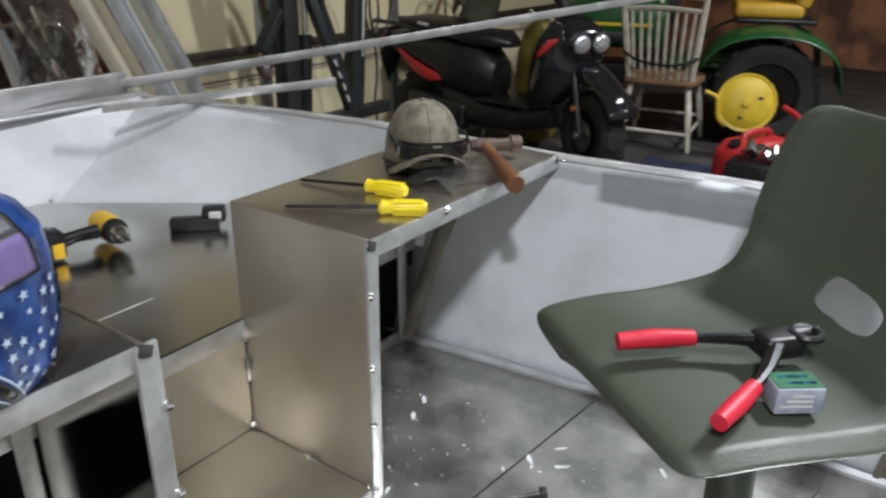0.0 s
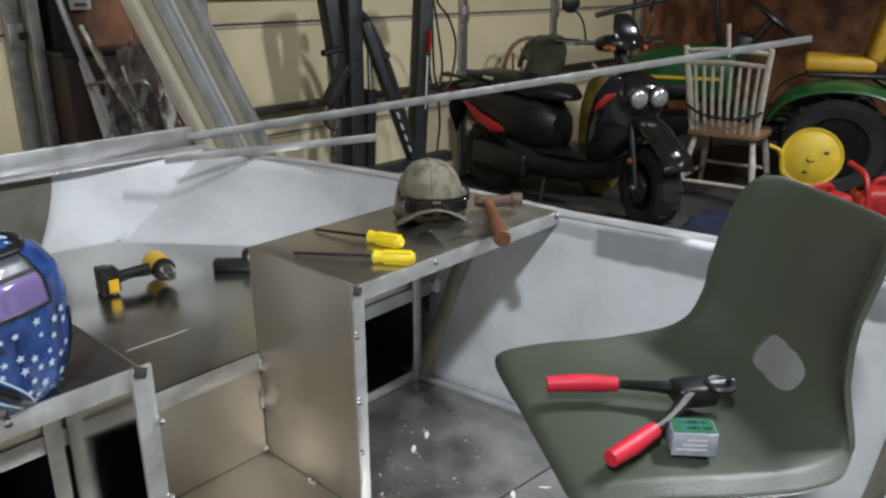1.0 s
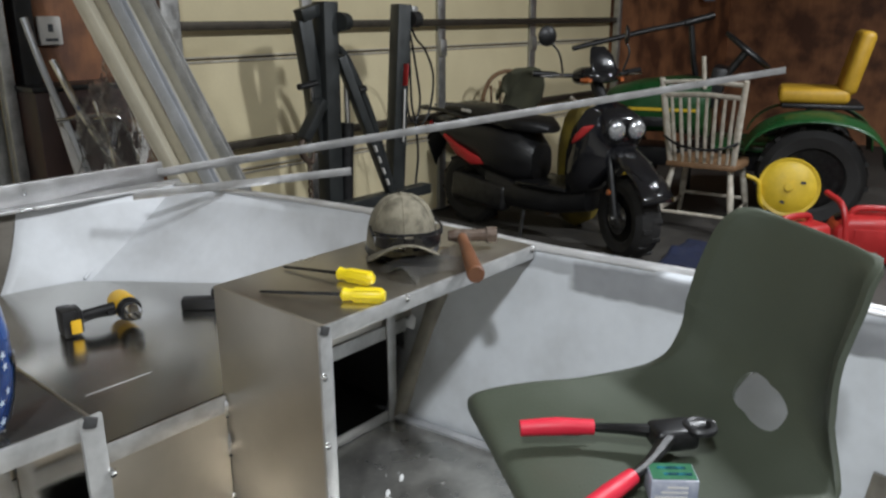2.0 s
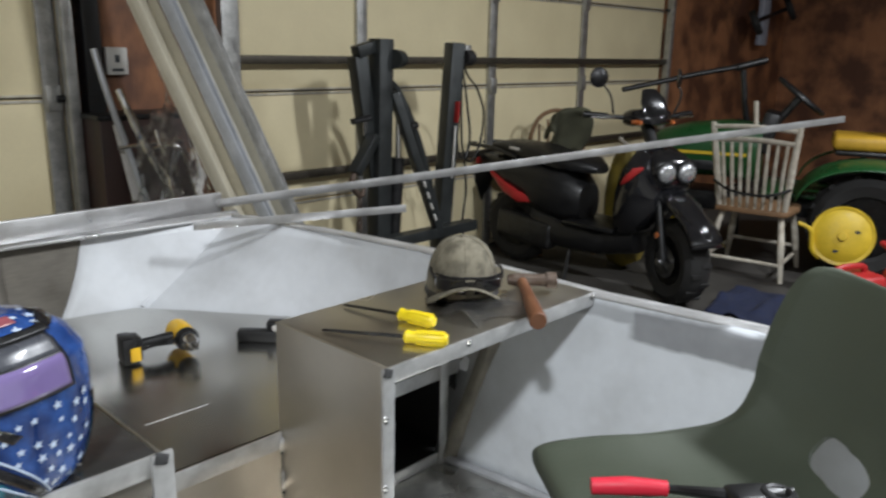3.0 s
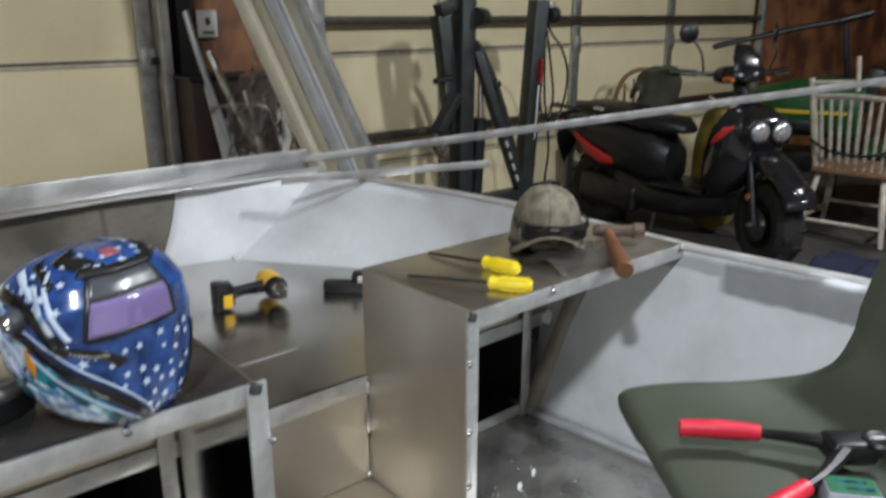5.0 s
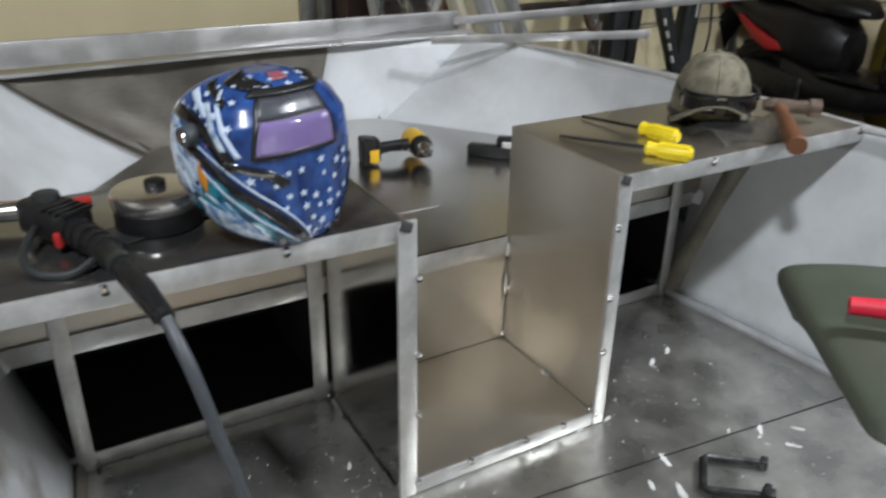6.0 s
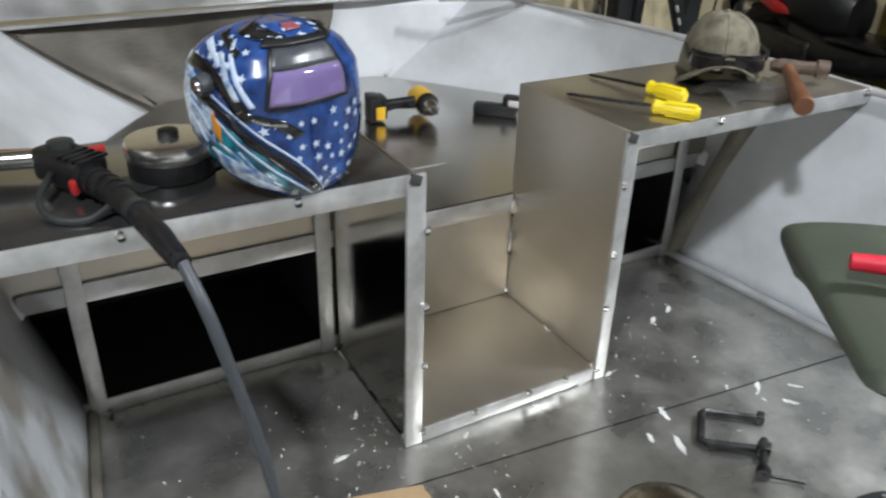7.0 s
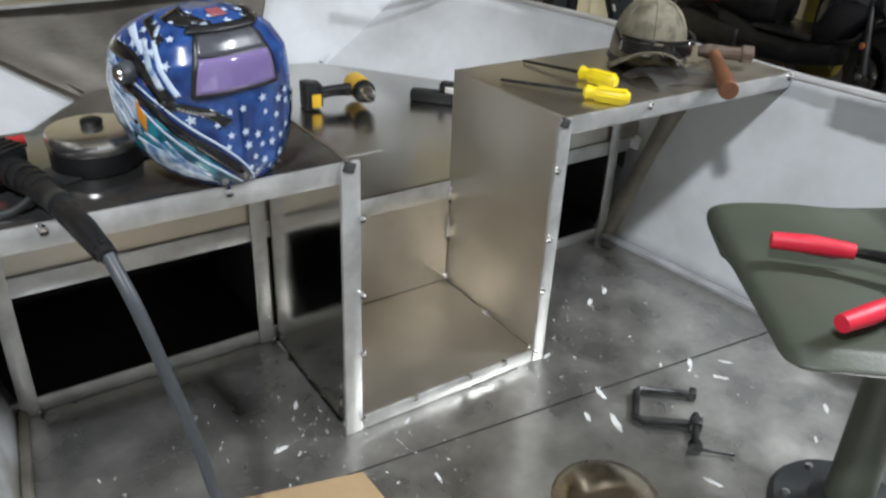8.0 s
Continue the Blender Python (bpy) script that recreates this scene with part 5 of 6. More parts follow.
    beam("base_leg", (-0.45, -0.10, 0.42), (0.62, -0.05, 0.40), 0.07, 0.06)
    foot = beam("foot_beam", (-0.25, 0, 0.05), (0.62, 0.02, 0.05), 0.08, 0.08)
    for x in (-0.22, 0.58):
        part("caster", bar([(x, -0.08, 0.04), (x, -0.03, 0.04)], 0.04, 14), RUBBER, foot)


engine_hoist()
cord = thing("hanging_cord", "looped black cord hung from the hoist", "cord", pose(2.62, 1.93, GROUND) @ Matrix.Diagonal((1, 1, 0.895, 1)))
part("loop", bar([(0.0, 0, 1.40), (0.06, 0, 1.28), (0.16, 0.02, 1.20), (0.22, 0.02, 1.05), (0.19, 0.02, 0.86), (0.10, 0.0, 0.78), (0.04, 0, 0.84), (0.02, 0, 1.0), (0.01, 0, 1.38)], 0.006, 8, 6), BLACK, cord)
part("loop", bar([(0.0, -0.01, 1.38), (-0.02, 0, 1.10), (0.0, 0.0, 0.86), (0.05, 0, 0.80), (0.09, 0, 0.92), (0.06, 0, 1.12), (0.01, 0, 1.36)], 0.006, 8, 6), BLACK, cord)
part("tail", bar([(0.05, 0, 0.82), (0.07, 0, 0.60), (0.05, 0.0, 0.40), (0.10, 0, 0.18), (0.16, 0, 0.008)], 0.006, 8, 6), BLACK, cord)


# ---- the motor scooter ----
def wheel(parent, name, m, R, w, rim_mat, spokes=5):
    prof = [(R * 0.56, -w * 0.34), (R * 0.62, -w * 0.46), (R * 0.82, -w * 0.5), (R * 0.95, -w * 0.36), (R, -w * 0.12), (R, w * 0.12), (R * 0.95, w * 0.36), (R * 0.82, w * 0.5), (R * 0.62, w * 0.46), (R * 0.56, w * 0.34)]
    tyre = part(name, turned(prof + prof[:1], 36, m), RUBBER, parent, "black rubber tyre")
    for k in range(26):
        a = 2 * math.pi * k / 26
        bm = boxed((R * 0.985, 0, (w * 0.18) * (1 if k % 2 else -1)), (R * 0.06, R * 0.10, w * 0.34))
        bm.transform(m @ Matrix.Rotation(a, 4, "Z"))
        part("tread_block", bm, RUBBER, tyre)
    part("rim", turned([(R * 0.57, -w * 0.36), (R * 0.57, w * 0.36), (R * 0.50, w * 0.36), (R * 0.48, 0), (R * 0.50, -w * 0.36), (R * 0.57, -w * 0.36)], 28, m), rim_mat, tyre)
    for k in range(spokes):
        bm = boxed((R * 0.30, 0, 0), (R * 0.5, R * 0.13, w * 0.22), bevel=0.004)
        bm.transform(m @ Matrix.Rotation(2 * math.pi * k / spokes, 4, "Z"))
        part("spoke", bm, rim_mat, tyre)
    part("hub", turned([(0, -w * 0.4), (R * 0.17, -w * 0.4), (R * 0.17, w * 0.4), (0, w * 0.4)], 16, m), IRON, tyre)
    return tyre


def swept(rings, n=16, power=3.0):
    """A bodywork shape: rings of (y, centre z, half width, half height), joined along y."""
    bm, loops = bmesh.new(), []
    for x, y, z, w, h in rings:
        loop = []
        for j in range(n):
            a = 2 * math.pi * j / n
            c, s = math.cos(a), math.sin(a)
            loop.append(bm.verts.new((x + w * math.copysign(abs(c) ** (2 / power), c), y, z + h * math.copysign(abs(s) ** (2 / power), s))))
        loops.append(loop)
    for a, b in zip(loops, loops[1:]):
        for j in range(n):
            bm.faces.new((a[j], a[(j + 1) % n], b[(j + 1) % n], b[j]))
    bm.faces.new(loops[0])
    bm.faces.new(loops[-1])
    return bm


def scooter(m):
    t = thing("motor_scooter", "black motor scooter with twin round headlamps and red panels", "scooter", m)
    R = Matrix.Translation((0, -0.46, 0)) @ Matrix.Rotation(radians(-27), 4, "Z") @ Matrix.Translation((0, 0.46, 0))
    steer = R @ pose(0, -0.555, 0.225) @ Matrix.Rotation(radians(90), 4, "Y")
    wheel(t, "front_wheel", steer, 0.222, 0.155, IRON)
    wheel(t, "rear_wheel", pose(0, 0.57, 0.225, 0, 90, 0), 0.225, 0.13, IRON)

    def turned_part(name, bm, mat, parent=t, label="", angle=50):
        bm.transform(R)
        return part(name, bm, mat, parent, label, angle)

    for s in (-1, 1):
        leg = turned_part("fork_leg", bar([(s * 0.085, -0.555, 0.225), (s * 0.085, -0.50, 0.42), (s * 0.07, -0.43, 0.60)], [0.020, 0.022, 0.018], 12), BLACK)
        turned_part("axle_nut", bar([(s * 0.10, -0.555, 0.225), (s * 0.118, -0.555, 0.225)], 0.016, 10), CHROME, leg)
        turned_part("reflector", bar([(s * 0.108, -0.52, 0.36), (s * 0.116, -0.52, 0.36)], 0.016, 12), AMBER, leg, "amber reflector")
    turned_part("brake_disc", turned([(0.085, 0), (0.085, 0.005), (0.04, 0.005), (0.04, 0), (0.085, 0)], 28, pose(-0.075, -0.555, 0.225, 0, 90, 0)), CHROME)

    def fender(u, v):
        a = radians(25 + 140 * u)
        r = 0.262 + 0.02 * math.sin(math.pi * v)
        return Vector(((v - 0.5) * (0.19 - 0.05 * u), -0.555 - math.cos(a) * r * 1.05, 0.245 + math.sin(a) * r * 0.95))
    thick(turned_part("front_fender", patch(fender, 20, 10), GLOSS_BLACK), 0.005, 0)
    turned_part("nose_beak", swept([(0, -0.80, 0.40, 0.012, 0.008), (0, -0.72, 0.455, 0.06, 0.022), (0, -0.60, 0.505, 0.085, 0.035), (0, -0.47, 0.54, 0.085, 0.05)]), GLOSS_BLACK)
    nose = turned_part("headlamp_cowl", swept([(0, -0.47, 0.66, 0.105, 0.065), (0, -0.44, 0.66, 0.13, 0.10), (0, -0.36, 0.66, 0.135, 0.13), (0, -0.29, 0.66, 0.11, 0.15)]), GLOSS_BLACK)
    for s in (-1, 1):
        lamp = turned_part("headlamp", turned([(0.050, 0), (0.054, 0.012), (0.052, 0.032), (0.044, 0.043), (0.026, 0.050), (0.010, 0.053), (0, 0.0535)], 24, pose(s * 0.060, -0.455, 0.675, 90, 0, 0)), LAMP_GLASS, t, "bright round headlamp", 40)
        turned_part("lamp_bezel", turned([(0.0525, 0.02), (0.058, 0.02), (0.058, 0.034), (0.0525, 0.036), (0.0525, 0.02)], 24, pose(s * 0.060, -0.455, 0.675, 90, 0, 0)), BLACK, lamp)
    # fixed bodywork
    part("leg_shield", swept([(0, -0.43, 0.52, 0.12, 0.06), (0, -0.36, 0.56, 0.19, 0.20), (0, -0.29, 0.55, 0.20, 0.24), (0, -0.23, 0.50, 0.17, 0.22), (0, -0.20, 0.46, 0.15, 0.17)]), GLOSS_BLACK, t)
    part("belly", swept([(0, -0.30, 0.30, 0.10, 0.09), (0, -0.10, 0.25, 0.15, 0.08), (0, 0.15, 0.25, 0.16, 0.09), (0, 0.38, 0.30, 0.13, 0.12)]), BLACK, t)
    part("floorboard", boxed((0, -0.04, 0.335), (0.32, 0.34, 0.025), bevel=0.008), BLACK, t)
    part("side_panel", swept([(0, 0.06, 0.44, 0.10, 0.10), (0, 0.16, 0.47, 0.155, 0.16), (0, 0.36, 0.50, 0.165, 0.15), (0, 0.60, 0.54, 0.15, 0.11), (0, 0.82, 0.60, 0.09, 0.05), (0, 0.88, 0.62, 0.05, 0.02)]), BLACK, t)
    part("saddle", swept([(0, -0.02, 0.635, 0.06, 0.02), (0, 0.06, 0.655, 0.125, 0.045), (0, 0.22, 0.655, 0.145, 0.045), (0, 0.38, 0.69, 0.145, 0.05), (0, 0.62, 0.705, 0.125, 0.045), (0, 0.76, 0.70, 0.07, 0.025)]), BLACK, t, "black vinyl saddle")
    for s in (-1, 1):
        part("red_panel", swept([(s * 0.130, 0.36, 0.42, 0.014, 0.012), (s * 0.168, 0.45, 0.435, 0.018, 0.034), (s * 0.162, 0.57, 0.48, 0.018, 0.032), (s * 0.13, 0.70, 0.545, 0.014, 0.012)]), RED, t, "red side panel")
        part("red_panel", swept([(s * 0.165, -0.37, 0.70, 0.008, 0.008), (s * 0.19, -0.33, 0.672, 0.012, 0.028), (s * 0.195, -0.29, 0.635, 0.010, 0.022), (s * 0.19, -0.265, 0.61, 0.006, 0.006)]), RED, t, "red front panel")
        part("grab_rail", bar([(s * 0.13, 0.50, 0.66), (s * 0.15, 0.70, 0.70), (s * 0.12, 0.90, 0.70), (s * 0.03, 0.94, 0.70)], 0.012, 8, 5), IRON, t)
    part("badge", boxed((-0.1385, 0.52, 0.712), (0.004, 0.075, 0.016), (4, 0, 0), 0.001), WHITE_PLASTIC, t, "small pale badge")
    part("tail_lamp", boxed((0, 0.885, 0.60), (0.14, 0.03, 0.06), bevel=0.01), RED, t)
    part("rear_mudguard", bar([(0, 0.84, 0.55), (0, 0.93, 0.42), (0, 0.97, 0.30)], [0.06, 0.07, 0.05], 8, 4, 0.2), BLACK, t)
    part("exhaust", bar([(0.15, 0.30, 0.24), (0.17, 0.50, 0.27), (0.17, 0.85, 0.33)], [0.03, 0.055, 0.05], 14, 4), BLACK, t)
    part("engine_case", boxed((-0.11, 0.42, 0.24), (0.10, 0.42, 0.16), (6, 0, 0), 0.03, 3), IRON, t)
    part("kickstand", bar([(-0.10, 0.10, 0.20), (-0.20, 0.06, 0.006)], 0.011, 8), IRON, t)
    turned_part("steering_column", bar([(0, -0.36, 0.62), (0, -0.14, 0.92)], 0.035, 12), BLACK)
    dash = turned_part("handlebar_cowl", swept([(0, -0.260, 0.925, 0.05, 0.02), (0, -0.210, 0.94, 0.12, 0.045), (0, -0.130, 0.93, 0.14, 0.05), (0, -0.060, 0.925, 0.08, 0.03)]), GLOSS_BLACK)
    turned_part("flyscreen", swept([(0, -0.240, 0.96, 0.08, 0.01), (0, -0.200, 1.02, 0.075, 0.035), (0, -0.160, 1.07, 0.05, 0.02)]), GLOSS_BLACK)
    turned_part("handlebar", bar([(-0.33, -0.060, 0.945), (-0.18, -0.120, 0.935), (0, -0.140, 0.93), (0.18, -0.120, 0.935), (0.33, -0.060, 0.945)], 0.012, 8, 5), IRON)
    for s in (-1, 1):
        turned_part("grip", bar([(s * 0.22, -0.105, 0.938), (s * 0.34, -0.055, 0.946)], 0.018, 12), BLACK)
        turned_part("brake_lever", bar([(s * 0.20, -0.150, 0.935), (s * 0.32, -0.110, 0.935)], 0.006, 8), CHROME)
        turned_part("indicator", swept([(s * 0.10, -0.262, 0.915, 0.010, 0.009), (s * 0.105, -0.240, 0.915, 0.018, 0.015), (s * 0.12, -0.210, 0.915, 0.012, 0.010)]), AMBER, dash, "amber indicator")
        stem = turned_part("mirror_stem", bar([(s * 0.19, -0.120, 0.95), (s * 0.22, -0.130, 1.05), (s * (0.27 if s < 0 else 0.20), -0.110, 1.12)], 0.006, 8, 4), BLACK)
        c = Vector((s * (0.285 if s < 0 else 0.21), -0.110, 1.145))
        turned_part("mirror_head", turned([(0, -0.016), (0.035, -0.014), (0.054, 0.0), (0.054, 0.006), (0, 0.006)], 22, Matrix.Translation(c) @ pose(0, 0, 0, -90, 0, 0 if s < 0 else 60)), BLACK, stem)
    return t


scooter(pose(3.383, 1.54, GROUND, 0, 0, -2))
mat_cloth = part("navy_cloth", patch(lambda u, v: Vector((3.28 + 0.55 * u, 0.42 + 0.38 * v + 0.05 * u, GROUND + 0.006 + 0.05 * max(0.0, noise.noise(Vector((u * 4, v * 4, 1)))) + 0.10 * u * (1 - u) * v)), 26, 20), NAVY, None, "crumpled navy blue cloth on the slab")
tagged(thick(mat_cloth, 0.004, 1), "", "cloth")


# ---- chairs ----
def spindle_chair(m):
    t = thing("spindle_chair", "chipped white spindle-back chair with a brown wooden seat", "chair", m)
    prof = [(-0.20, 0.0), (-0.215, 0.10), (-0.225, 0.26), (-0.20, 0.38), (-0.10, 0.43), (0.10, 0.43), (0.20, 0.38), (0.225, 0.26), (0.215, 0.10), (0.20, 0.0)]
    part("seat", prism(prof, 0.032, pose(0, -0.01, 0.375), 0.008), BROWN_WOOD, t, "worn brown wooden seat")
    for s in (-1, 1):
        part("leg", bar([(s * 0.165, 0.05, 0.378), (s * 0.195, 0.0, 0.20), (s * 0.225, -0.05, 0.0)], [0.015, 0.021, 0.013], 12, 4), WHITE_PAINT, t)
        part("leg", bar([(s * 0.165, 0.34, 0.378), (s * 0.19, 0.38, 0.20), (s * 0.215, 0.42, 0.0)], [0.015, 0.021, 0.013], 12, 4), WHITE_PAINT, t)
        part("stretcher", bar([(s * 0.21, -0.02, 0.11), (s * 0.205, 0.40, 0.11)], 0.011, 10), WHITE_PAINT, t)
        part("back_post", bar([(s * 0.185, 0.02, 0.405), (s * 0.205, -0.03, 0.62), (s * 0.235, -0.09, 0.90)], [0.017, 0.021, 0.016], 12, 4), WHITE_PAINT, t)
    part("stretcher", bar([(-0.215, -0.03, 0.10), (0.215, -0.03, 0.10)], 0.011, 10), WHITE_PAINT, t)
    part("stretcher", bar([(-0.205, 0.40, 0.14), (0.205, 0.40, 0.14)], 0.011, 10), WHITE_PAINT, t)
    for k in range(8):
        u = (k - 3.5) / 3.5
        part("spindle", bar([(u * 0.150, 0.015, 0.405), (u * 0.163, -0.035, 0.60), (u * 0.178, -0.072, 0.80)], [0.009, 0.0115, 0.009], 10, 3), WHITE_PAINT, t)
    part("crest_rail", bar([(-0.222, -0.065, 0.80), (0, -0.085, 0.815), (0.222, -0.065, 0.80)], 0.020, 10, 6, 0.6), WHITE_PAINT, t)
    part("top_rail", bar([(-0.232, -0.085, 0.875), (0, -0.105, 0.888), (0.232, -0.085, 0.875)], 0.017, 10, 6, 0.7), WHITE_PAINT, t)
    part("tied_cord", bar([(-0.215, -0.04, 0.56), (-0.11, -0.075, 0.515), (0.04, -0.080, 0.50), (0.14, -0.07, 0.515), (0.22, -0.045, 0.55)], 0.008, 8, 6), BLACK, t, "black cord tied round the spindles")


spindle_chair(pose(4.10, 0.955, GROUND, 0, 0, -82))


def round_chair(m):
    t = thing("round_back_chair", "old round-backed wooden chair with an olive coat over it", "chair", m)
    part("seat", turned([(0, 0.37), (0.20, 0.37), (0.205, 0.385), (0.195, 0.40), (0, 0.40)], 28), BROWN_WOOD, t)
    part("back_hoop", bar([(-0.18, 0.12, 0.40), (-0.19, 0.14, 0.65), (-0.13, 0.15, 0.84), (0, 0.155, 0.90), (0.13, 0.15, 0.84), (0.19, 0.14, 0.65), (0.18, 0.12, 0.40)], 0.014, 10, 6), BROWN_WOOD, t)
    for k in range(-2, 3):
        part("spindle", bar([(k * 0.055, 0.12, 0.40), (k * 0.06, 0.15, 0.87 - 0.03 * abs(k))], 0.008, 8), BROWN_WOOD, t)
    for sx in (-1, 1):
        for sy in (-1, 1):
            part("leg", bar([(sx * 0.13, sy * 0.13, 0.372), (sx * 0.18, sy * 0.18, 0.0)], [0.017, 0.013], 10), BROWN_WOOD, t)


round_chair(pose(3.80, 2.09, GROUND, 0, 0, -35))
coat = part("olive_coat", patch(lambda u, v: Vector((3.47 + 0.44 * u + 0.03 * math.sin(8 * v), 2.02 - 0.10 * math.sin(math.pi * v) + 0.05 * math.sin(7 * u), GROUND + 0.50 + 0.44 * math.sin(math.pi * (0.12 + 0.6 * v)) * (0.75 + 0.25 * math.sin(math.pi * u)) + 0.03 * noise.noise(Vector((u * 6, v * 6, 3))))), 30, 26), OLIVE_CLOTH, None, "crumpled olive green coat draped on the chair")
tagged(thick(coat, 0.012, 0), "", "coat")
sack = part("yellow_sack", swept([(3.72, 1.40, GROUND + 0.34, 0.02, 0.10), (3.72, 1.44, GROUND + 0.36, 0.10, 0.30), (3.73, 1.54, GROUND + 0.38, 0.13, 0.38), (3.74, 1.64, GROUND + 0.36, 0.11, 0.34), (3.74, 1.70, GROUND + 0.34, 0.03, 0.22)], 18, 2.4), SACK, None, "yellow and white plastic sack standing on the slab")
tagged(sack, "", "sack")
sack_bar = part("white_lever", bar([(3.66, 1.60, 0.44), (3.72, 1.47, 0.30), (3.70, 1.36, 0.06), (3.70, 1.34, GROUND)], 0.012, 8, 4), WHITE_PAINT, None, "thin white painted metal lever behind the scooter")
tagged(sack_bar, "", "lever")


# ---- the lawn tractor and what stands by it ----
def lawn_tractor(m):
    t = thing("lawn_tractor", "green lawn tractor with a yellow seat", "tractor", m)
    for s in (-1, 1):
        wheel(t, "rear_wheel", pose(s * 0.40, 0.0, 0.31, 0, 90, 0), 0.31, 0.24, IRON)
        wheel(t, "front_wheel", pose(s * 0.38, 1.18, 0.20, 0, 90, 0), 0.20, 0.15, TRACTOR_YELLOW)

        def guard(u, v):
            a = radians(-5 + 170 * u)
            return Vector((s * (0.26 + 0.30 * v), -math.cos(a) * 0.40, 0.32 + max(0.05, math.sin(a)) ** 0.6 * 0.37 - 0.035 * v ** 3))
        thick(part("rear_fender", patch(guard, 24, 8), GREEN, t, "green rear fender"), 0.008, 0)
    hood = part("hood", swept([(0, 0.62, 0.66, 0.23, 0.19), (0, 0.85, 0.68, 0.24, 0.18), (0, 1.10, 0.66, 0.235, 0.17), (0, 1.27, 0.63, 0.21, 0.15), (0, 1.32, 0.61, 0.17, 0.11)], 20, 4), GREEN, t, "green hood", 50)
    for s in (-1, 1):
        part("hood_stripe", boxed((s * 0.241, 0.92, 0.66), (0.004, 0.44, 0.02)), TRACTOR_YELLOW, hood, "yellow stripe")
        part("hood_vent", boxed((s * 0.240, 1.0, 0.58), (0.006, 0.24, 0.06), bevel=0.002), BLACK, hood)
    part("grille", boxed((0, 1.325, 0.60), (0.28, 0.01, 0.14), bevel=0.004), BLACK, t)
    part("frame", boxed((0, 0.65, 0.34), (0.34, 1.5, 0.12), bevel=0.01), BLACK, t)
    part("platform", boxed((0, 0.33, 0.44), (0.62, 0.52, 0.03), bevel=0.008), GREEN, t)
    part("dash", boxed((0, 0.60, 0.80), (0.36, 0.10, 0.26), (12, 0, 0), 0.02), BLACK, t)
    col = part("steering_column", bar([(0, 0.56, 0.85), (0, 0.44, 1.02)], 0.025, 10), BLACK, t)
    rot = pose(0, 0.43, 1.03, 38, 0, 0)
    part("steering_wheel", bar([rot @ Vector((0.17 * math.cos(k * math.pi / 14), 0.17 * math.sin(k * math.pi / 14), 0)) for k in range(29)], 0.014, 8), BLACK, col)
    for k in range(3):
        part("wheel_spoke", bar([rot @ Vector((0, 0, 0)), rot @ Vector((0.165 * math.cos(k * 2.094 + 0.5), 0.165 * math.sin(k * 2.094 + 0.5), 0))], 0.012, 8), BLACK, col)
    part("lever", bar([(-0.22, 0.66, 0.80), (-0.25, 0.68, 1.00)], 0.014, 8), WHITE_PAINT, t, "pale lever")
    part("seat_cushion", boxed((0, 0.02, 0.77), (0.42, 0.40, 0.09), bevel=0.03, seg=3), SEAT_YELLOW, t, "yellow vinyl cushion")
    part("seat_back", boxed((0, -0.20, 0.97), (0.42, 0.09, 0.38), (12, 0, 0), 0.035, 3), SEAT_YELLOW, t, "yellow vinyl backrest")
    part("seat_pan", boxed((0, -0.03, 0.71), (0.44, 0.46, 0.03), bevel=0.01), BLACK, t)


lawn_tractor(pose(4.97, 0.60, GROUND, 0, 0, 19))


def reel(m):
    t = thing("hose_reel", "yellow painted steel reel with a bent yellow handle", "reel", m)
    disc = part("disc", turned([(0, -0.03), (0.19, -0.03), (0.195, -0.02), (0.195, 0.02), (0.19, 0.03), (0.17, 0.026), (0.13, 0.045), (0.05, 0.05), (0, 0.05)], 40), TRACTOR_YELLOW, t)
    # the shade inside the reel's holes, put in as dark discs
    for x, y in ((0.085, 0.035), (-0.03, -0.10)):
        part("dark_hole", turned([(0, 0.042), (0.016, 0.042), (0.018, 0.0495), (0, 0.0495)], 12, pose(x, y, 0) @ Matrix.Diagonal((1, 0.6, 1, 1))), SOOT_AND_HOLES, disc)
    part("hub", turned([(0, 0.04), (0.03, 0.04), (0.026, 0.07), (0, 0.072)], 14), TRACTOR_YELLOW, disc)
    part("handle", bar([(-0.12, -0.16, 0.0), (-0.17, -0.10, 0.03), (-0.19, 0.02, 0.06), (-0.27, 0.06, 0.08)], 0.014, 10, 5), TRACTOR_YELLOW, t, "bent yellow handle")
    part("stand", bar([(0, -0.05, -0.06), (0, -0.33, -0.10)], 0.03, 10), IRON, t)
    part("foot", boxed((0, -0.325, -0.09), (0.22, 0.016, 0.14), bevel=0.004), IRON, t)


face = Vector((-0.93, -0.30, 0.18)).normalized()
side = Vector((0, 0, 1)).cross(face).normalized()
reel(Matrix.Translation((4.14, 0.45, -0.025)) @ Matrix((side, face.cross(side), face)).transposed().to_4x4() @ Matrix.Scale(0.84, 4))


def fuel_can(m, label):
    t = thing("fuel_can", label, "fuel can", m, "red cans beside the boat")
    part("body", swept([(0, -0.17, 0.12, 0.08, 0.10), (0, -0.155, 0.13, 0.105, 0.125), (0, 0.10, 0.13, 0.105, 0.125), (0, 0.155, 0.11, 0.10, 0.105), (0, 0.17, 0.10, 0.08, 0.09)], 20, 6), RED, t, "", 40)
    part("handle", bar([(0, -0.12, 0.24), (0, -0.10, 0.285), (0, 0.05, 0.285), (0, 0.08, 0.245)], 0.016, 10, 4), RED, t)
    part("cap", turned([(0, 0), (0.03, 0), (0.03, 0.03), (0, 0.034)], 16, pose(0, 0.12, 0.225, -25)), BLACK, t)
    for s in (-1, 1):
        part("side_panel", boxed((s * 0.106, -0.02, 0.13), (0.006, 0.20, 0.14), bevel=0.003), RED, t)


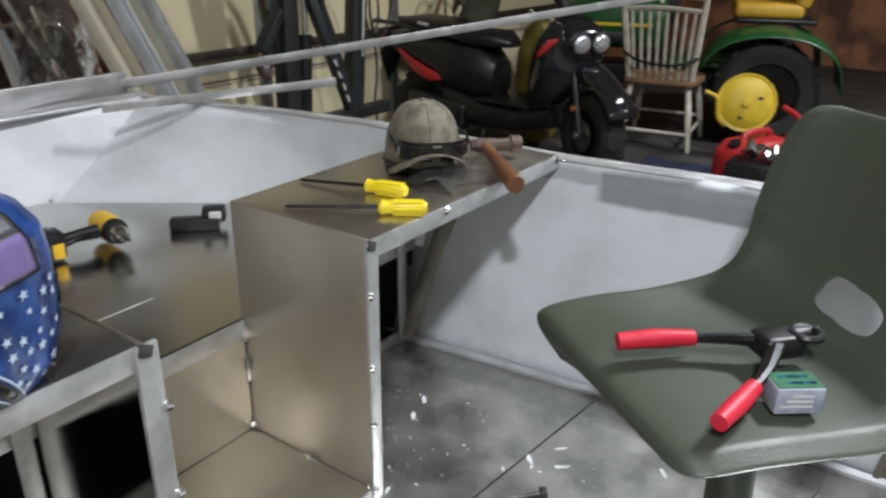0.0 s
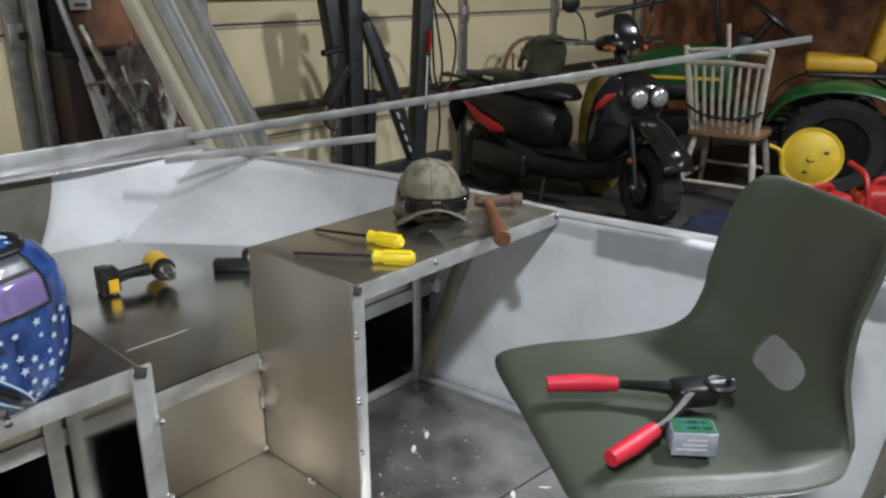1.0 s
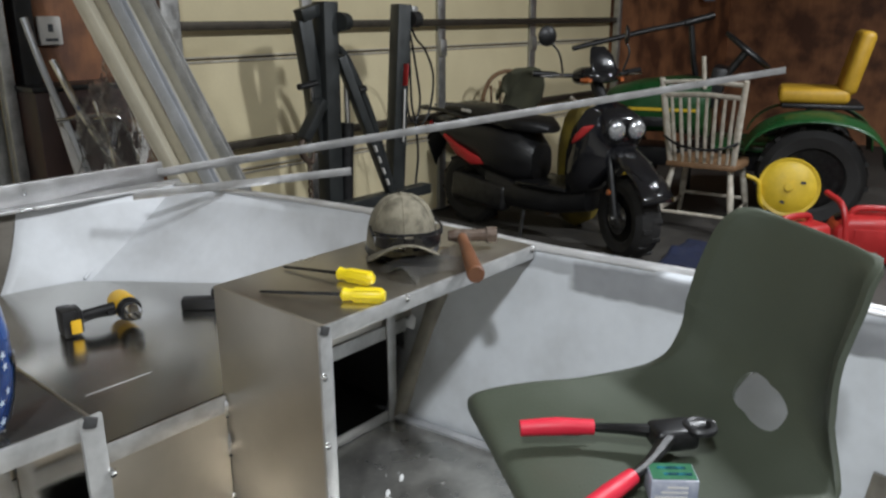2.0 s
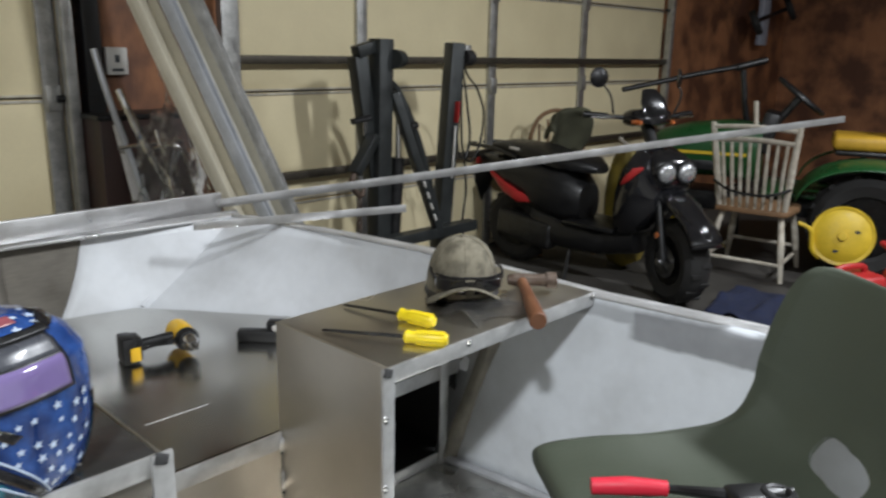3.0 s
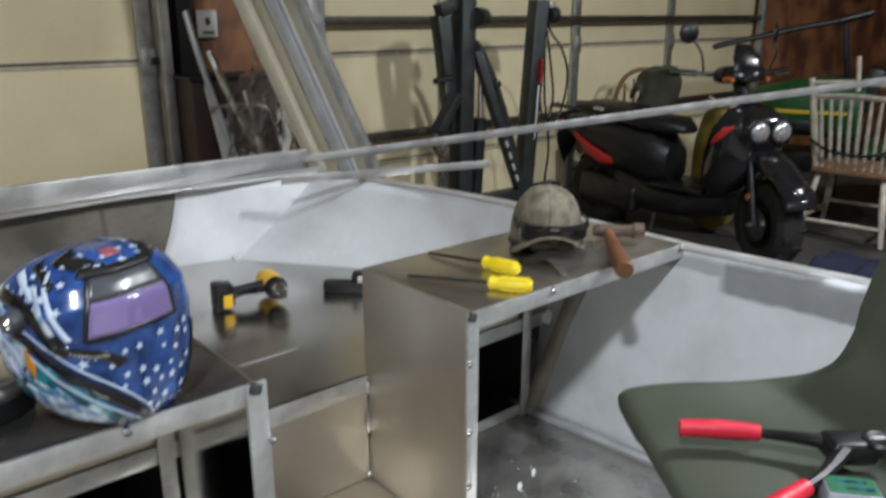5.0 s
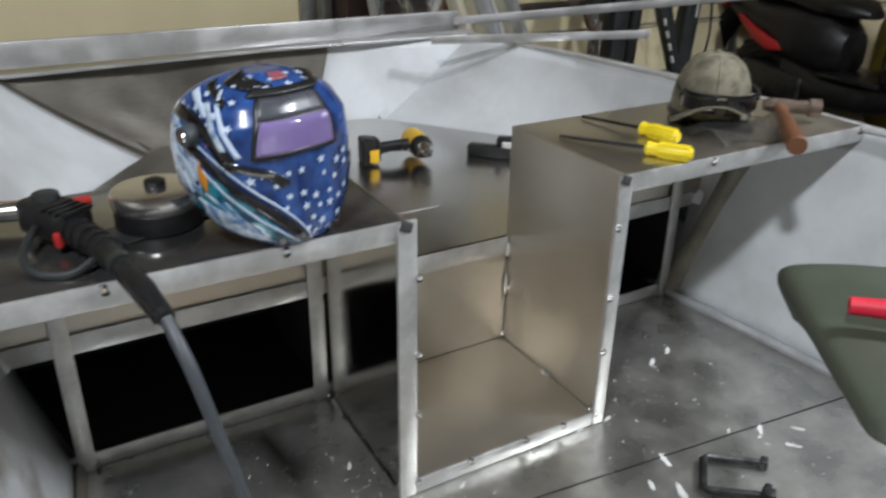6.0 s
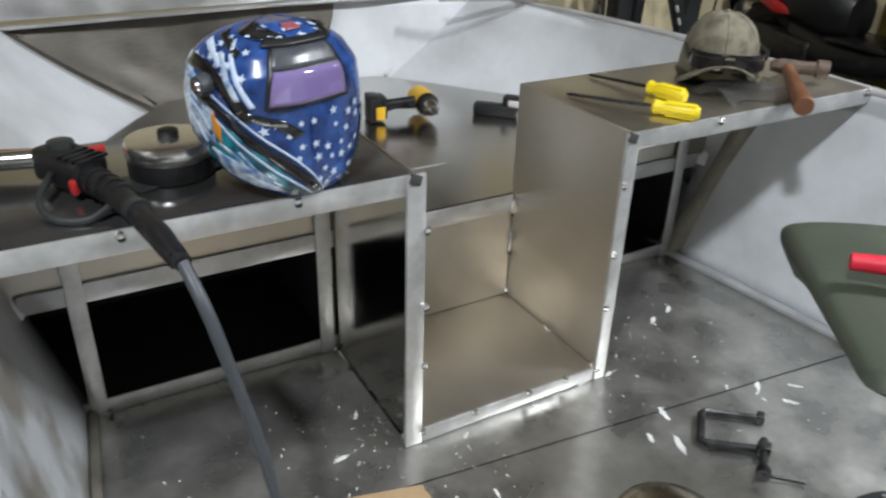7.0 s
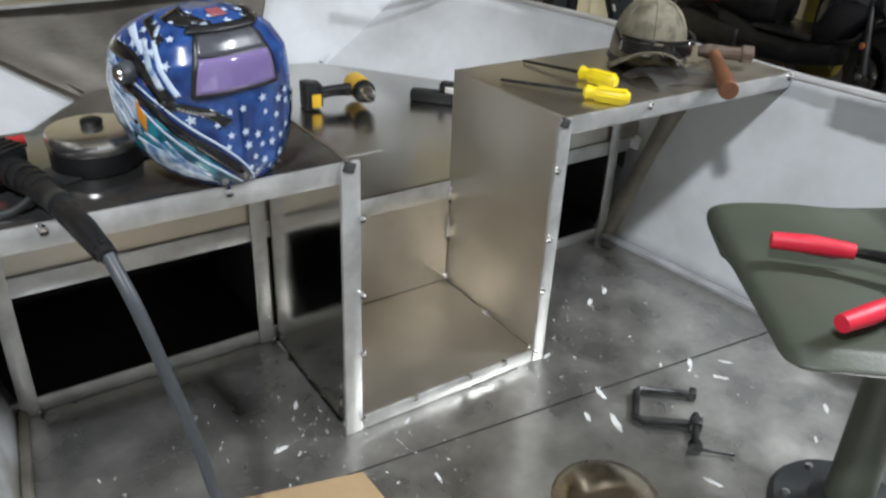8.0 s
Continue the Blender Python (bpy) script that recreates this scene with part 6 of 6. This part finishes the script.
fuel_can(pose(3.62, 0.26, GROUND, 0, 0, 65), "red plastic fuel can standing on the slab")
fuel_can(pose(4.05, 0.02, GROUND, 0, 0, 30), "red plastic fuel can beside the tractor")
foil = part("foil_tray", patch(lambda u, v: Vector((3.32 + 0.16 * u, 0.06 + 0.18 * v, -0.10 + 0.05 * noise.noise(Vector((u * 5, v * 5, 7))) + 0.03 * abs(u - 0.5))), 16, 16), CHROME, None, "crumpled silver foil tray on a crate", 15)
tagged(thick(foil, 0.001, 0), "", "foil tray")
crate2 = thing("dark_bin", "dark plastic bin standing on the slab", "bin", pose(3.40, 0.15, GROUND))
part("bin_body", boxed((0, 0, 0.105), (0.26, 0.28, 0.21), bevel=0.012), BLACK, crate2)
red_handle = part("red_bar", bar([(4.02, 0.22, 0.0), (3.92, 0.10, -0.06), (3.90, 0.06, GROUND)], 0.016, 10, 4), RED, None, "short red painted bar standing by the tractor")
tagged(red_handle, "", "bar")


# ---- on the plywood beside the door ----
def trolling_motor():
    t = thing("trolling_motor", "black trolling motor hung on the plywood wall", "trolling motor", pose(4.96, 1.38, 0.47))
    part("shaft", bar([(-0.75, 0.55, 0.22), (-0.30, 0.25, 0.33), (0.0, 0.0, 0.40)], 0.017, 10), BLACK, t)
    part("grip", bar([(-0.10, 0.08, 0.375), (0.06, -0.05, 0.425)], 0.024, 12), BLACK, t)
    part("stem", bar([(-0.06, 0.05, 0.36), (-0.04, 0.02, 0.12), (0.0, 0.0, -0.02)], 0.020, 10, 4), BLACK, t)
    part("motor_pod", bar([(-0.10, 0.08, 0.0), (-0.06, 0.05, -0.02), (0.06, -0.05, -0.06), (0.10, -0.08, -0.08)], [0.03, 0.06, 0.06, 0.03], 14, 3), BLACK, t)
    part("bracket", bar([(-0.04, 0.02, 0.0), (0.0, 0.0, -0.81)], 0.018, 8), BLACK, t)


trolling_motor()


def wall_trolley():
    t = thing("hand_trolley", "blue-grey hand trolley with black wheels hung on the wall", "trolley", pose(7.36, DOOR_Y - 0.16, 1.22))
    part("frame", boxed((0, 0.05, 0.05), (0.16, 0.06, 0.50), bevel=0.015), BOX_BLUE, t)
    part("axle", bar([(-0.36, 0, 0.0), (0.42, 0, 0.16)], 0.02, 8), BLACK, t)
    for x, z in ((-0.36, 0.0), (0.42, 0.16)):
        w = part("wheel", turned([(0, -0.03), (0.11, -0.03), (0.12, 0), (0.11, 0.03), (0, 0.03)], 24, pose(x, -0.03, z, 65, 0, 20)), RUBBER, t)
        part("hub", turned([(0, -0.034), (0.04, -0.034), (0.04, 0.034), (0, 0.034)], 12, pose(x, -0.03, z, 65, 0, 20)), DARK_STEEL, w)
    part("arm", bar([(0.0, 0, 0.25), (0.22, -0.03, 0.30), (0.40, -0.02, 0.2)], 0.03, 8, 4), BLACK, t)
    part("hook", boxed((0, 0.12, 0.28), (0.03, 0.08, 0.03)), IRON, t)


wall_trolley()
